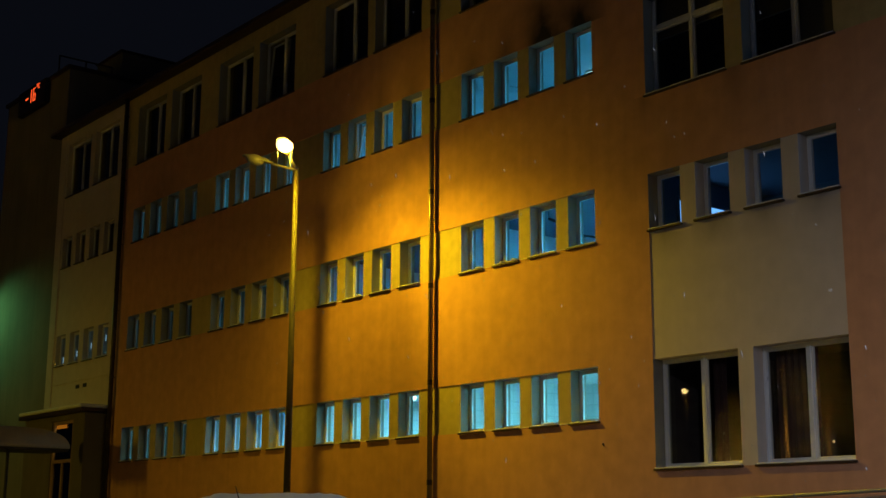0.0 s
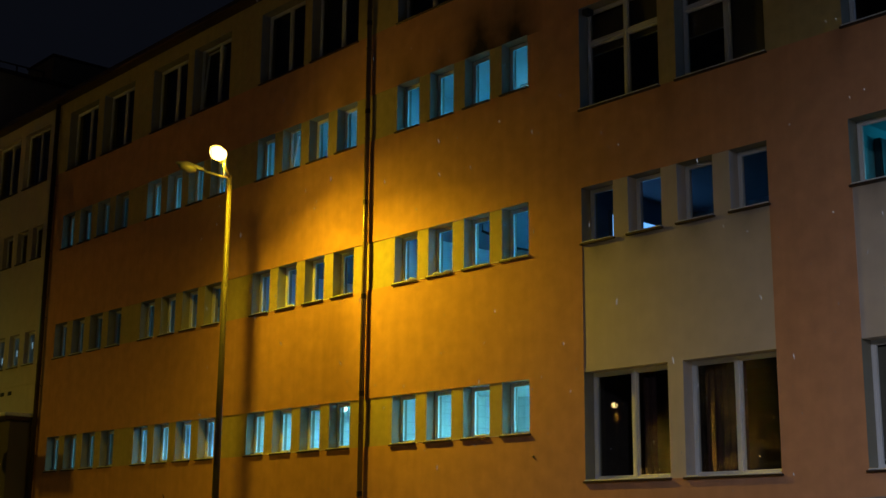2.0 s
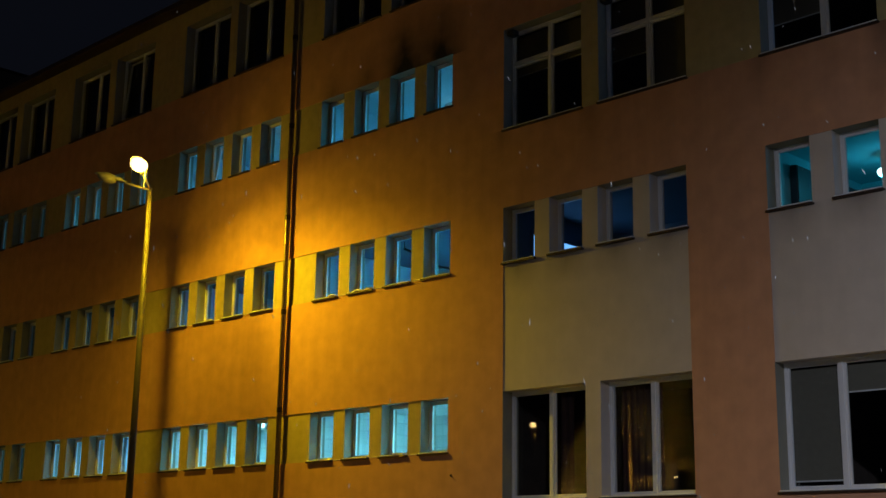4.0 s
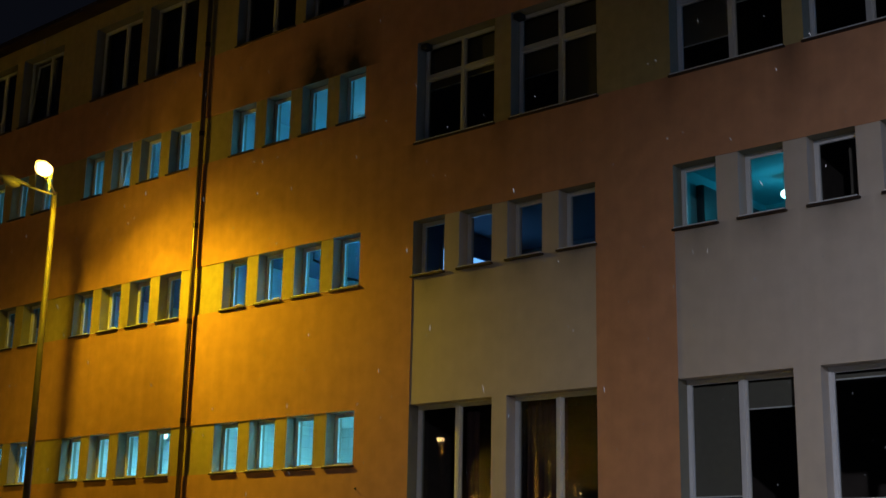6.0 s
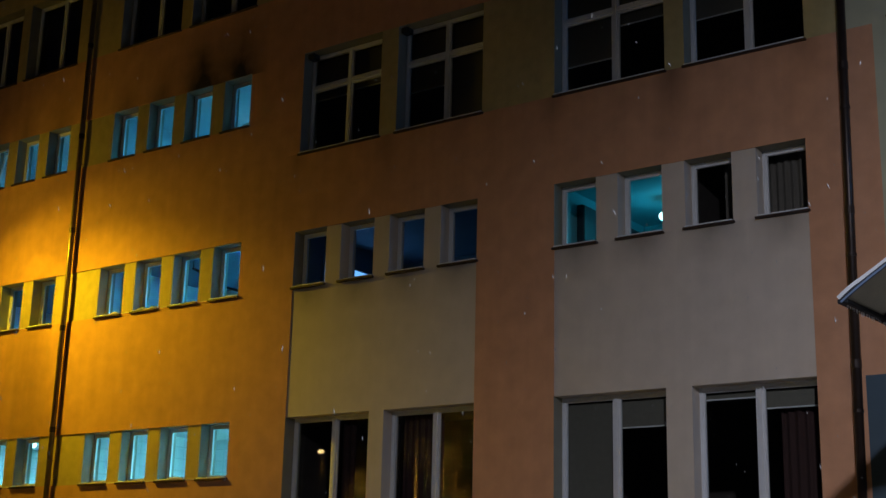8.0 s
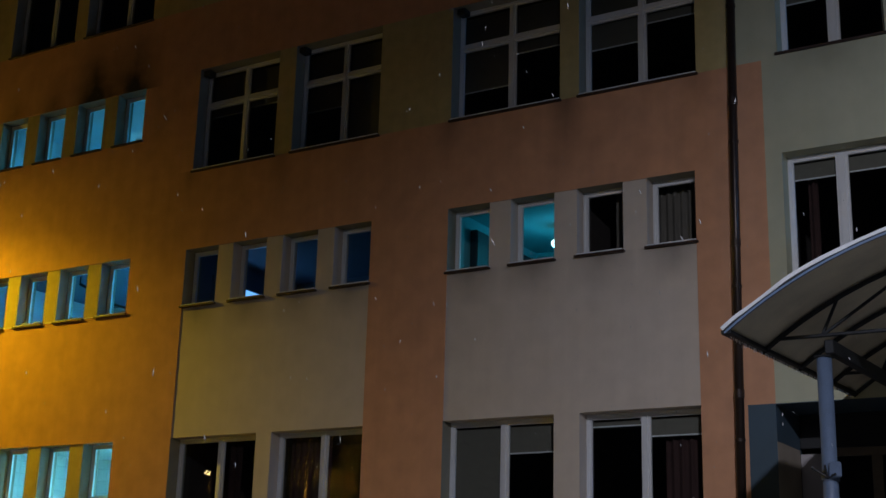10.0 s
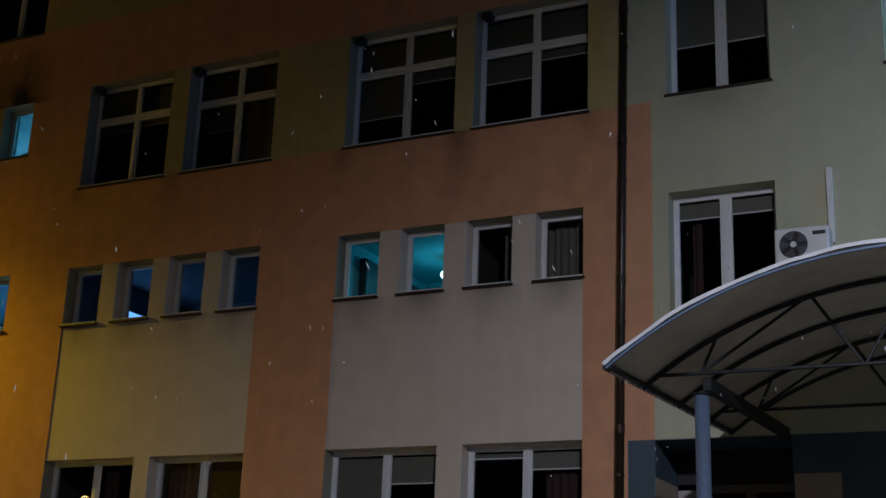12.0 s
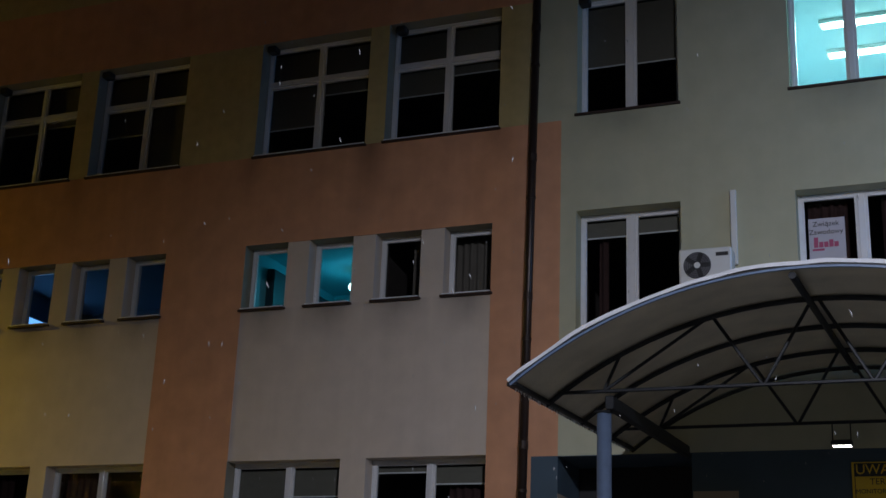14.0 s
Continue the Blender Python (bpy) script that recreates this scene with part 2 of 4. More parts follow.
def part(name, bm, material, parent, label="", smooth=False):
    ob = new(name, mesh_of(name, bm, material, smooth))
    ob.parent = parent
    if name == "pane":
        ob.visible_shadow = False
    return tagged(ob, label)


def thing(name, label, category, group="", kind="", at=(0, 0, 0)):
    ob = new(name)
    ob.location = at
    ob.empty_display_size = 0.2
    return tagged(ob, label, category, group, kind)


def one(name, bm, material, label, category="", kind="", smooth=False):
    return tagged(new(name, mesh_of(name, bm, material, smooth)), label, category, "", kind)


def boxes(*items, bev=0.0):
    bm = bmesh.new()
    for lo, hi in items:
        box(bm, lo, hi, bev)
    return bm


# ---- the plan of the facade: wall plane y = 0, x along it, z up from the yard ----
TOPS = {"A": 4.45, "B": 7.77, "C": 11.09, "D": 14.34}
SMALL = {"A": 3.48, "B": 6.76, "C": 10.06}
LARGE = {"A": 2.60, "C": 9.25, "D": 12.52}
LARGE_TOPS = {"A": 4.46, "C": 11.2, "D": 14.34}
BAYS = {0: (-14.35, -10.35), 1: (-9.27, -5.32), 2: (-3.92, 0.0), 3: (1.39, 5.32), 4: (6.65, 10.58), 5: (12.02, 16.04)}
WEST_BAY = (-19.7, -15.72)
WIDE, DEEP = 0.73, 0.24
small_windows, large_windows = [], []


def four(span, row):
    a, b = span
    step = (b - a - WIDE) / 3
    return [(a + i * step, a + i * step + WIDE, SMALL[row], TOPS[row]) for i in range(4)]


def two(span, row):
    a, b = span
    w1, w2 = (1.92, 1.84) if row == "C" and a > 12 else (1.83, 1.79)
    if row == "C":
        b += 0.06
    return [(a, a + w1, LARGE[row], LARGE_TOPS[row]), (b - w2, b, LARGE[row], LARGE_TOPS[row])]


for k in (0, 1, 2, 3):
    for row in "ABC":
        small_windows += [(o, k, row) for o in four(BAYS[k], row)]
for k in (4, 5):
    small_windows += [(o, k, "B") for o in four(BAYS[k], "B")]
for row in "BC":
    small_windows += [(o, -1, row) for o in four(WEST_BAY, row)]
for k in (0, 1, 2, 3):
    large_windows += [(o, k, "D") for o in two(BAYS[k], "D")]
large_windows += [(o, -1, "D") for o in two(WEST_BAY, "D")]
for k in (4, 5):
    large_windows += [(o, k, row) for row in "AC" for o in two(BAYS[k], row)]
EAST = [(17.28, 18.74), (20.25, 21.85)]
for a, b in EAST:
    large_windows += [((a, b, 5.98, 7.83), 6, "B"), ((a, b, 9.31, 11.2), 6, "C")]
ENTRY = (17.05, 18.82, 1.0, 4.41)
openings = [o for o, k, r in small_windows + large_windows] + [ENTRY]


def hue(x, z):
    """Plaster colour and set-back of the facade at a place."""
    if x > 16.68 and z < 4.42:
        return 4, 0.0
    if x > 17.05 or (x > 16.68 and z > 9.23):
        return 3, 0.0
    if x < -15.1:
        return 2, 0.0
    if z > 12.5:
        return 1, 0.0
    for k in (4, 5):
        a, b = BAYS[k]
        if a < x < b and 2.58 < z < 7.77:
            return 2, 0.014
    if BAYS[4][0] < x and 9.23 < z < 11.2:
        return 1, 0.0
    if BAYS[0][0] < x < BAYS[3][1]:
        for row in "ABC":
            if SMALL[row] - 0.02 < z < TOPS[row]:
                return 1, 0.02
    return 0, 0.0


def facade():
    xs = {-20.4, -15.1, 16.68, 17.05, 27.0, BAYS[0][0], BAYS[3][1], BAYS[4][0], BAYS[4][1], BAYS[5][0], BAYS[5][1]}
    zs = {-0.1, 14.75, 12.5, 4.42, 2.58, 7.77, 9.23, 11.2}
    for row in "ABC":
        zs |= {SMALL[row] - 0.02, TOPS[row]}
    for a, b, c, d in openings:
        xs |= {a, b}
        zs |= {c, d}
    xs, zs = sorted(xs), sorted(zs)
    nx, nz = len(xs) - 1, len(zs) - 1
    cell = {}
    for i in range(nx):
        for j in range(nz):
            x, z = (xs[i] + xs[i + 1]) / 2, (zs[j] + zs[j + 1]) / 2
            gap = any(a < x < b and c < z < d for a, b, c, d in openings)
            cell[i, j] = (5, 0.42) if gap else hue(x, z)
    bm = bmesh.new()

    def quad(pts, k):
        f = bm.faces.new([bm.verts.new(p) for p in pts])
        f.material_index = k

    for (i, j), (k, d) in cell.items():
        x0, x1, z0, z1 = xs[i], xs[i + 1], zs[j], zs[j + 1]
        if k != 5:
            quad([(x0, d, z0), (x1, d, z0), (x1, d, z1), (x0, d, z1)], k)
        for n, line in (((i + 1, j), ((x1, z0), (x1, z1))), ((i, j + 1), ((x0, z1), (x1, z1)))):
            if n not in cell:
                continue
            k2, d2 = cell[n]
            if abs(d - d2) > 1e-6:
                (xa, za), (xb, zb) = line
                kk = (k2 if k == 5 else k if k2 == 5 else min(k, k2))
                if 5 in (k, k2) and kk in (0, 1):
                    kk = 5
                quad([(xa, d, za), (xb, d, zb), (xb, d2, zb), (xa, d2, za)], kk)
    bmesh.ops.remove_doubles(bm, verts=bm.verts, dist=1e-5)
    bmesh.ops.recalc_face_normals(bm, faces=bm.faces)
    return one("wall_south", bm, [ORANGE, OLIVE, BEIGE, GREEN, BLUE, SHADED_REVEAL], "plastered facade in orange, olive and beige fields with deep window openings", "wall", "structure")


facade()

# closing walls, roof and eaves
one("wall_east", boxes(((27.0, 0.0, -0.1), (27.3, 12.0, 14.75))), GREEN, "plain plastered end wall of the building", "wall", "structure")
# Unseen wing wall and glowing window, added to carry the blue light.
wing = one("wall_wing", boxes(((27.0, -9.0, -0.1), (27.3, -3.0, 14.75)), ((27.0, -1.2, -0.1), (27.3, -0.002, 14.75)), ((27.0, -3.0, -0.1), (27.3, -1.2, 8.3)), ((27.0, -3.0, 10.1), (27.3, -1.2, 14.75))), GREEN, "plain unseen wing wall added to hold the blue light", "wall", "structure")
wing_window = thing("window", "added unseen window with a white frame and a glowing sheet", "window", "", "structure", at=(27.15, -2.1, 8.3))
part("window_frame", boxes(((-0.03, -0.9, 0), (0.03, -0.84, 1.8)), ((-0.03, 0.84, 0), (0.03, 0.9, 1.8)), ((-0.03, -0.84, 0), (0.03, 0.84, 0.06)), ((-0.03, -0.84, 1.74), (0.03, 0.84, 1.8)), ((-0.03, -0.03, 0.06), (0.03, 0.03, 1.74)), bev=0.004), PVC, wing_window)
part("lit_blind", boxes(((0.06, -0.84, 0.06), (0.07, 0.84, 1.74))), glowing("blue_glow_sheet", (0.25, 0.6, 1.0), 0.8), wing_window, "added sheet glowing pale blue")
one("wall_north", boxes(((-20.4, 12.0, -0.1), (27.3, 12.3, 14.75))), BEIGE, "plain plastered rear wall of the building", "wall", "structure")
one("trim", boxes(((-20.28, -0.03, 5.1), (-19.85, 0.02, 14.5)), bev=0.006), BEIGE, "raised plaster corner strip beside the tower", "trim", "structure")
one("wall_west", boxes(((-20.4, 0.5, -0.1), (-20.3, 12.0, 14.75))), BEIGE, "plain plastered end wall beside the tower", "wall", "structure")
one("roof", boxes(((-20.6, -0.35, 14.75), (27.4, 12.4, 14.9)), bev=0.02), BROWN_METAL, "flat roof edge with dark sheet metal eaves", "roof", "structure")
one("roof_snow", boxes(((-20.5, -0.2, 14.9), (27.3, 12.3, 14.98))), SNOW, "thin snow cover on the flat roof", "snow", "stuff")


# ---- windows ----
def sill_part(parent, w, snowy=True):
    part("sill", boxes(((-0.03, -0.045, -0.045), (w + 0.03, DEEP, -0.012)), bev=0.006), BROWN_METAL, parent, "brown sheet metal sill")
    if snowy:
        bm = boxes(((0.0, -0.038, -0.012), (w, DEEP - 0.02, 0.010)), bev=0.008)
        part("sill_snow", bm, SNOW, parent, "thin line of snow on the sill")


def frame_bars(w, h, xs=(), zs=(), t=0.035, depth=0.07):
    bm = bmesh.new()
    y0, y1 = DEEP, DEEP + depth
    box(bm, (0, y0, 0), (t, y1, h), 0.006)
    box(bm, (w - t, y0, 0), (w, y1, h), 0.006)
    box(bm, (t, y0 + 0.002, 0), (w - t, y1 - 0.002, t), 0.006)
    box(bm, (t, y0 + 0.002, h - t), (w - t, y1 - 0.002, h), 0.006)
    return bm


def sash(x0, x1, z0, z1, t=0.04):
    y0, y1 = DEEP + 0.012, DEEP + 0.062
    return boxes(((x0, y0, z0), (x0 + t, y1, z1)), ((x1 - t, y0, z0), (x1, y1, z1)), ((x0 + t, y0 + 0.002, z0), (x1 - t, y1, z0 + t)), ((x0 + t, y0 + 0.002, z1 - t), (x1 - t, y1, z1)), bev=0.004)


def pane(x0, x1, z0, z1):
    bm = bmesh.new()
    bm.faces.new([bm.verts.new(p) for p in ((x0, DEEP + 0.03, z0), (x1, DEEP + 0.03, z0), (x1, DEEP + 0.03, z1), (x0, DEEP + 0.03, z1))])
    return bm


def small_window(h, snowy):
    ob = thing("window", "small white casement window set deep in the wall", "window", "small casement windows", "structure")
    part("window_frame", frame_bars(WIDE, h), PVC, ob)
    s = part("sash", sash(0.033, WIDE - 0.033, 0.033, h - 0.033), PVC, ob)
    p = part("pane", pane(0.07, WIDE - 0.07, 0.07, h - 0.07), GLASS, ob)
    sill_part(ob, WIDE, snowy)
    return ob


def large_window(w, h, transom, blinds, snowy, curtain=()):
    ob = thing("window", "wide white two-sash window" + (" with a transom light" if transom else "") + (" and lowered roller blinds" if any(blinds) else ""), "window", "wide windows", "structure")
    part("window_frame", frame_bars(w, h, t=0.04), PVC, ob)
    mid = w / 2
    post = 0.044 if w < 1.7 else 0.028
    part("mullion", boxes(((mid - post, DEEP - 0.004, 0.04), (mid + post, DEEP + 0.074, h - 0.04)), bev=0.006), PVC, ob)
    top = h - 0.038
    if transom:
        zt = h * 0.672
        for x0, x1 in ((0.038, mid - post), (mid + post, w - 0.038)):
            part("transom_bar", boxes(((x0, DEEP - 0.002, zt - 0.034), (x1, DEEP + 0.072, zt + 0.034)), bev=0.006), PVC, ob)
            part("sash", sash(x0, x1, zt + 0.034, top, 0.034), PVC, ob)
            part("pane", pane(x0 + 0.032, x1 - 0.032, zt + 0.066, top - 0.032), GLASS, ob)
        top = zt - 0.034
    for (x0, x1), drop in zip(((0.038, mid - post), (mid + post, w - 0.038)), blinds):
        part("sash", sash(x0, x1, 0.038, top), PVC, ob)
        part("pane", pane(x0 + 0.038, x1 - 0.038, 0.076, top - 0.038), GLASS, ob)
        if drop:
            z1 = h - 0.09
            z0 = z1 - (h - 0.2) * drop
            blind = part("roller_blind", boxes(((x0 + 0.02, DEEP + 0.10, z0), (x1 - 0.02, DEEP + 0.104, z1))), BLIND, ob, "grey fabric roller blind")
            part("bottom_bar", boxes(((x0 + 0.02, DEEP + 0.09, z0 - 0.022), (x1 - 0.02, DEEP + 0.112, z0 - 0.001)), bev=0.004), WHITE_PLASTIC, blind, "pale bottom bar")
    if curtain:
        bm = bmesh.new()
        n = 60
        lo, hi = [], []
        for i in range(n + 1):
            x = 0.1 + (w - 0.2) * i / n
            y = DEEP + 0.22 + 0.03 * math.sin(i * 1.3) + 0.012 * math.sin(i * 0.37)
            lo.append(bm.verts.new((x, y, 0.05)))
            hi.append(bm.verts.new((x, y, h - 0.05)))
        for i in range(n):
            if any(f0 <= i / n < f1 for f0, f1 in curtain):
                bm.faces.new((lo[i], lo[i + 1], hi[i + 1], hi[i]))
        part("curtain", bm, RED_CURTAIN, ob, "dark red pleated curtain", smooth=True)
    sill_part(ob, w, snowy)
    return ob


first = {}
for (a, b, c, d), k, row in small_windows:
    key = (round(d - c, 3), row != "C")
    if key not in first:
        first[key] = small_window(d - c, row != "C")
        first[key].location = (a, 0, c)
    else:
        copy_thing(first[key], pose(a, 0, c))
BLINDS = {("A", 12): (0.97, 0.23), ("A", 14): (0.04, 0.14), ("C", 6): (0.43, 0.40), ("C", 8): (0.60, 0.97), ("C", 12): (0.74, 0.45), ("C", 14): (0.58, 0.43),
          ("B", 17): (0.13, 0.12), ("C", 17): (0.56, 0.57)}
CURTAINS = {("B", 17): ((0.08, 0.2),), ("B", 20): ((0.0, 0.36), (0.66, 1.0)), ("A", 14): ((0.62, 1.0),), ("A", 8): ((0.0, 0.5),), ("A", 6): ((0.5, 0.7),)}
for (a, b, c, d), k, row in large_windows:
    drops = BLINDS.get((row, int(a)), (0, 0))
    ob = large_window(b - a, d - c, row == "C" and k in (4, 5), drops, row == "A" or (row == "C" and k in (4, 5)), curtain=CURTAINS.get((row, int(a)), ()))
    ob.location = (a, 0, c)


# the windows of the bay beside the tower sit less deep
for ob in list(bpy.data.objects):
    if ob.name.startswith("window") and ob.parent is None and ob.location.x < -15.1:
        for ch in ob.children:
            if not ch.name.startswith("sill"):
                ch.location.y -= 0.10


# ---- rooms behind the windows ----
CYAN = (0.08, 0.58, 1.0)
ICE = (0.2, 0.76, 1.0)
BLUISH = (0.10, 0.50, 1.0)
SKYBLUE = (0.20, 0.66, 1.0)


def room(x0, x1, floor, ceil, depth, wall, top=None, y0=0.42):
    bm = bmesh.new()
    c = [(x0, y0, floor), (x1, y0, floor), (x1, depth, floor), (x0, depth, floor), (x0, y0, ceil), (x1, y0, ceil), (x1, depth, ceil), (x0, depth, ceil)]
    v = [bm.verts.new(p) for p in c]
    for idx, k in (((0, 3, 2, 1), 1), ((4, 5, 6, 7), 2), ((3, 7, 6, 2), 0), ((0, 4, 7, 3), 0), ((1, 2, 6, 5), 0)):
        f = bm.faces.new([v[i] for i in idx])
        f.material_index = k
    # the inside of the outer wall, round the openings
    return one("room", bm, [wall, FLOOR_IN, top or wall], "plain painted room behind the windows", "room", "structure")


def lit_room(x0, x1, floor, ceil, depth, watts, color, lamp_at=None, wall=None, top=None):
    room(x0, x1, floor, ceil, depth, wall or ROOM, top)
    lx, ly = lamp_at or ((x0 + x1) / 2, 2.5)
    if watts:
        lamp("room_light", "AREA", (lx, ly, ceil - 0.12), (lx, ly, 0), watts, color, size=(1.3, 0.25))
        ob = thing("ceiling_light", "long white fluorescent ceiling light", "lamp", "room ceiling lights", at=(lx, ly, ceil))
        part("body", boxes(((-0.65, -0.10, -0.05), (0.65, 0.10, 0.0)), bev=0.01), WHITE_PLASTIC, ob)
        part("diffuser", boxes(((-0.62, -0.08, -0.10), (0.62, 0.08, -0.052)), bev=0.02), OPAL, ob, "glowing opal diffuser")


POWER = {"A": (34, 180, 185, 230), "B": (7, 12, 50, 145), "C": (14, 56, 66, 80)}
for row in "ABC":
    for k in range(4):
        a, b = BAYS[k]
        lit_room(a - 0.4, b + 0.4, SMALL[row] - 0.95, TOPS[row] + 0.25, 3.6, POWER[row][k], {"A": SKYBLUE if k == 1 else ICE, "B": CYAN, "C": CYAN}[row], (b - 0.75, 2.5) if k == 3 and row != "C" else None, TILE_WALL if row == "A" and k > 1 else ROOM, DIM_BLUE if row == "B" else None)
a, b = BAYS[4]
# The dimness of this room is put into its dark wall colour.
room(a - 0.3, b + 0.3, 5.8, 8.0, 3.6, DIM_BLUE)
# Bright doorway imitated by an emitting pane, with a lamp added before it.
DOORWAY_GLOW = glowing("pale_blue_doorway_glow", (0.16, 0.46, 1.0), 1.3)
ob = thing("interior_door", "lit doorway, stood in for by a framed glowing pane", "door", at=(a - 0.29, 1.12, 5.8))
part("door_frame", boxes(((0, -0.07, 0), (0.05, 0.0, 1.80)), ((0, 1.6, 0), (0.05, 1.67, 1.80)), ((0, 0.001, 1.73), (0.05, 1.599, 1.80)), bev=0.004), DIM_BLUE, ob)
part("frosted_pane", boxes(((0.005, 0.002, 0.9), (0.02, 1.598, 1.728))), DOORWAY_GLOW, ob, "pale blue glow of the doorway as an emitting pane")
part("lower_panel", boxes(((0.004, 0.002, 0.02), (0.03, 1.598, 0.898)), bev=0.004), WHITE_PLASTIC, ob)
lamp("room_light", "AREA", (a - 0.22, 2.0, 7.1), (a + 2, 2.2, 7.1), 0.45, BLUISH, size=(1.3, 0.8))
a, b = BAYS[5]
room(a - 0.3, a + 2.05, 5.8, 8.0, 3.6, TEAL_PAINT)


def globe_lamp(x, y, z, ceil, watts, color):
    ob = thing("globe_lamp", "small white globe lamp under the ceiling, lit", "lamp", "globe lamps", at=(x, y, ceil))
    bm = bmesh.new()
    tube(bm, (0, 0, z - ceil), (0, 0, 0), 0.012, 8)
    part("rod", bm, WHITE_PLASTIC, ob)
    bm = bmesh.new()
    ball(bm, (0, 0, z - ceil), (0.075, 0.075, 0.075))
    part("globe", bm, OPAL, ob, "glowing opal globe", smooth=True)
    if watts:
        lamp("globe_light", "POINT", (x, y, z - 0.1), (x, y, 0), watts, color, radius=0.06)


globe_lamp(12.79, 2.2, 7.69, 8.0, 13, (0.05, 0.68, 1.0))
globe_lamp(-4.0, 1.05, 4.25, 4.7, 0, CYAN)
globe_lamp(-1.55, 1.05, 4.47, 4.7, 0, CYAN)
room(a + 2.12, b + 0.3, 5.8, 8.0, 3.6, DARK_ROOM)
# Dark block added along the wall to darken the first window of the bay.
dark_block = thing("wardrobe", "dark blue-grey block added to darken the view through the window", "wardrobe", at=(a - 0.28, 1.18, 5.8))
DARK_BLOCK = solid("dark_block_blue_grey", (0.014, 0.03, 0.038), 0.5, vary=0.15)
part("body", boxes(((0, 0, 0), (0.12, 2.35, 1.98)), bev=0.01), DARK_BLOCK, dark_block)
for i in range(3):
    part("door", boxes(((0.121, 0.78 * i + 0.01, 0.06), (0.138, 0.78 * i + 0.77, 1.96)), bev=0.004), DARK_BLOCK, dark_block)
a, b = WEST_BAY
lit_room(a - 0.3, b + 0.2, 5.8, 8.0, 3.0, 2, CYAN, (b, 2.0))
room(a - 0.3, b + 0.2, 9.1, 11.3, 3.0, DARK_ROOM)
# Bright slivers in these windows imitated by added glowing strips.
SLIVER_GLOW = glowing("bright_sliver_glow", (0.5, 0.8, 1.0), 0.4)
for (x0, x1, z0, z1), rise in zip(four(WEST_BAY, "B"), (0.05, 0.16, 0.30, 0.44)):
    ob = thing("strip_light", "short upright glowing strip added for a bright sliver of the window", "lamp", "stairwell strip lights", at=(x0 + 0.03, 0.25, z0 + 0.08 + rise))
    part("body", boxes(((-0.01, 0.012, -0.02), (0.055, 0.03, 0.22)), bev=0.004), STEEL, ob)
    part("lens", boxes(((0.0, 0.0, 0.0), (0.045, 0.011, 0.20)), bev=0.004), SLIVER_GLOW, ob, "glowing white lens")
# Unlit rooms: their darkness is put into the wall colour.
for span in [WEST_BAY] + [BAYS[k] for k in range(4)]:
    room(span[0] - 0.2, span[1] + 0.2, 11.6, 14.5, 3.5, DARK_ROOM)
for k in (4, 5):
    room(BAYS[k][0] - 0.2, BAYS[k][1] + 0.2, 8.35, 11.3, 3.5, DARK_ROOM)
    room(BAYS[k][0] - 0.2, BAYS[k][1] + 0.2, 1.8, 4.75, 3.5, DARK_ROOM)
room(17.0, 19.0, 5.0, 8.1, 3.5, DARK_ROOM)
room(20.0, 22.1, 5.0, 8.1, 3.5, DARK_ROOM)
room(17.0, 19.0, 8.4, 11.5, 3.5, DARK_ROOM)
room(19.6, 24.5, 8.45, 11.75, 6.0, ROOM)
for i, y in enumerate((2.95, 4.04)):
    ob = thing("ceiling_light", "bare double fluorescent tube light on the ceiling", "lamp", "room ceiling lights", at=(21.05, y, 11.75))
    part("body", boxes(((-0.65, -0.09, -0.07), (0.65, 0.09, 0.0)), bev=0.01), WHITE_PLASTIC, ob)
    for dy in (-0.05, 0.05):
        bm = bmesh.new()
        tube(bm, (-0.6, dy, -0.095), (0.6, dy, -0.095), 0.02, 10)
        part("tube", bm, TUBE, ob, "glowing fluorescent tube", smooth=True)
    lamp("room_light", "AREA", (21.05, y, 11.6), (21.05, y, 0), 150, (0.45, 0.98, 1.0), size=(1.2, 0.2))


# tilted sash of one upper window
for ob in list(bpy.data.objects):
    if ob.name.startswith("window") and ob.parent is None and abs(ob.location.z - SMALL["C"]) < 0.01 and abs(ob.location.x - (BAYS[2][0] + (3.92 - WIDE) / 3)) < 0.05:
        tilt = Matrix.Translation((0, DEEP + 0.05, 0.04)) @ pose(0, 0, 0, -9, 0, 0) @ Matrix.Translation((0, -DEEP - 0.03, -0.04))
        for ch in ob.children:
            if ch.name.startswith(("sash", "pane")):
                ch.matrix_basis = tilt
        ob["label"] = "small white window with its sash tilted open"


for ob in list(bpy.data.objects):
    if ob.name.startswith("window") and ob.parent is None and abs(ob.location.z - LARGE["D"]) < 0.01 and abs(ob.location.x - (BAYS[1][1] - 1.79)) < 0.05:
        tilt = Matrix.Translation((0, DEEP + 0.05, 0.04)) @ pose(0, 0, 0, -5, 0, 0) @ Matrix.Translation((0, -DEEP - 0.05, -0.04))
        for ch in ob.children:
            if ch.name.startswith(("sash", "pane")) and ch.data.vertices[0].co.x < 0.6:
                ch.matrix_basis = tilt
        ob["label"] = "wide white two-sash window with one sash tilted"


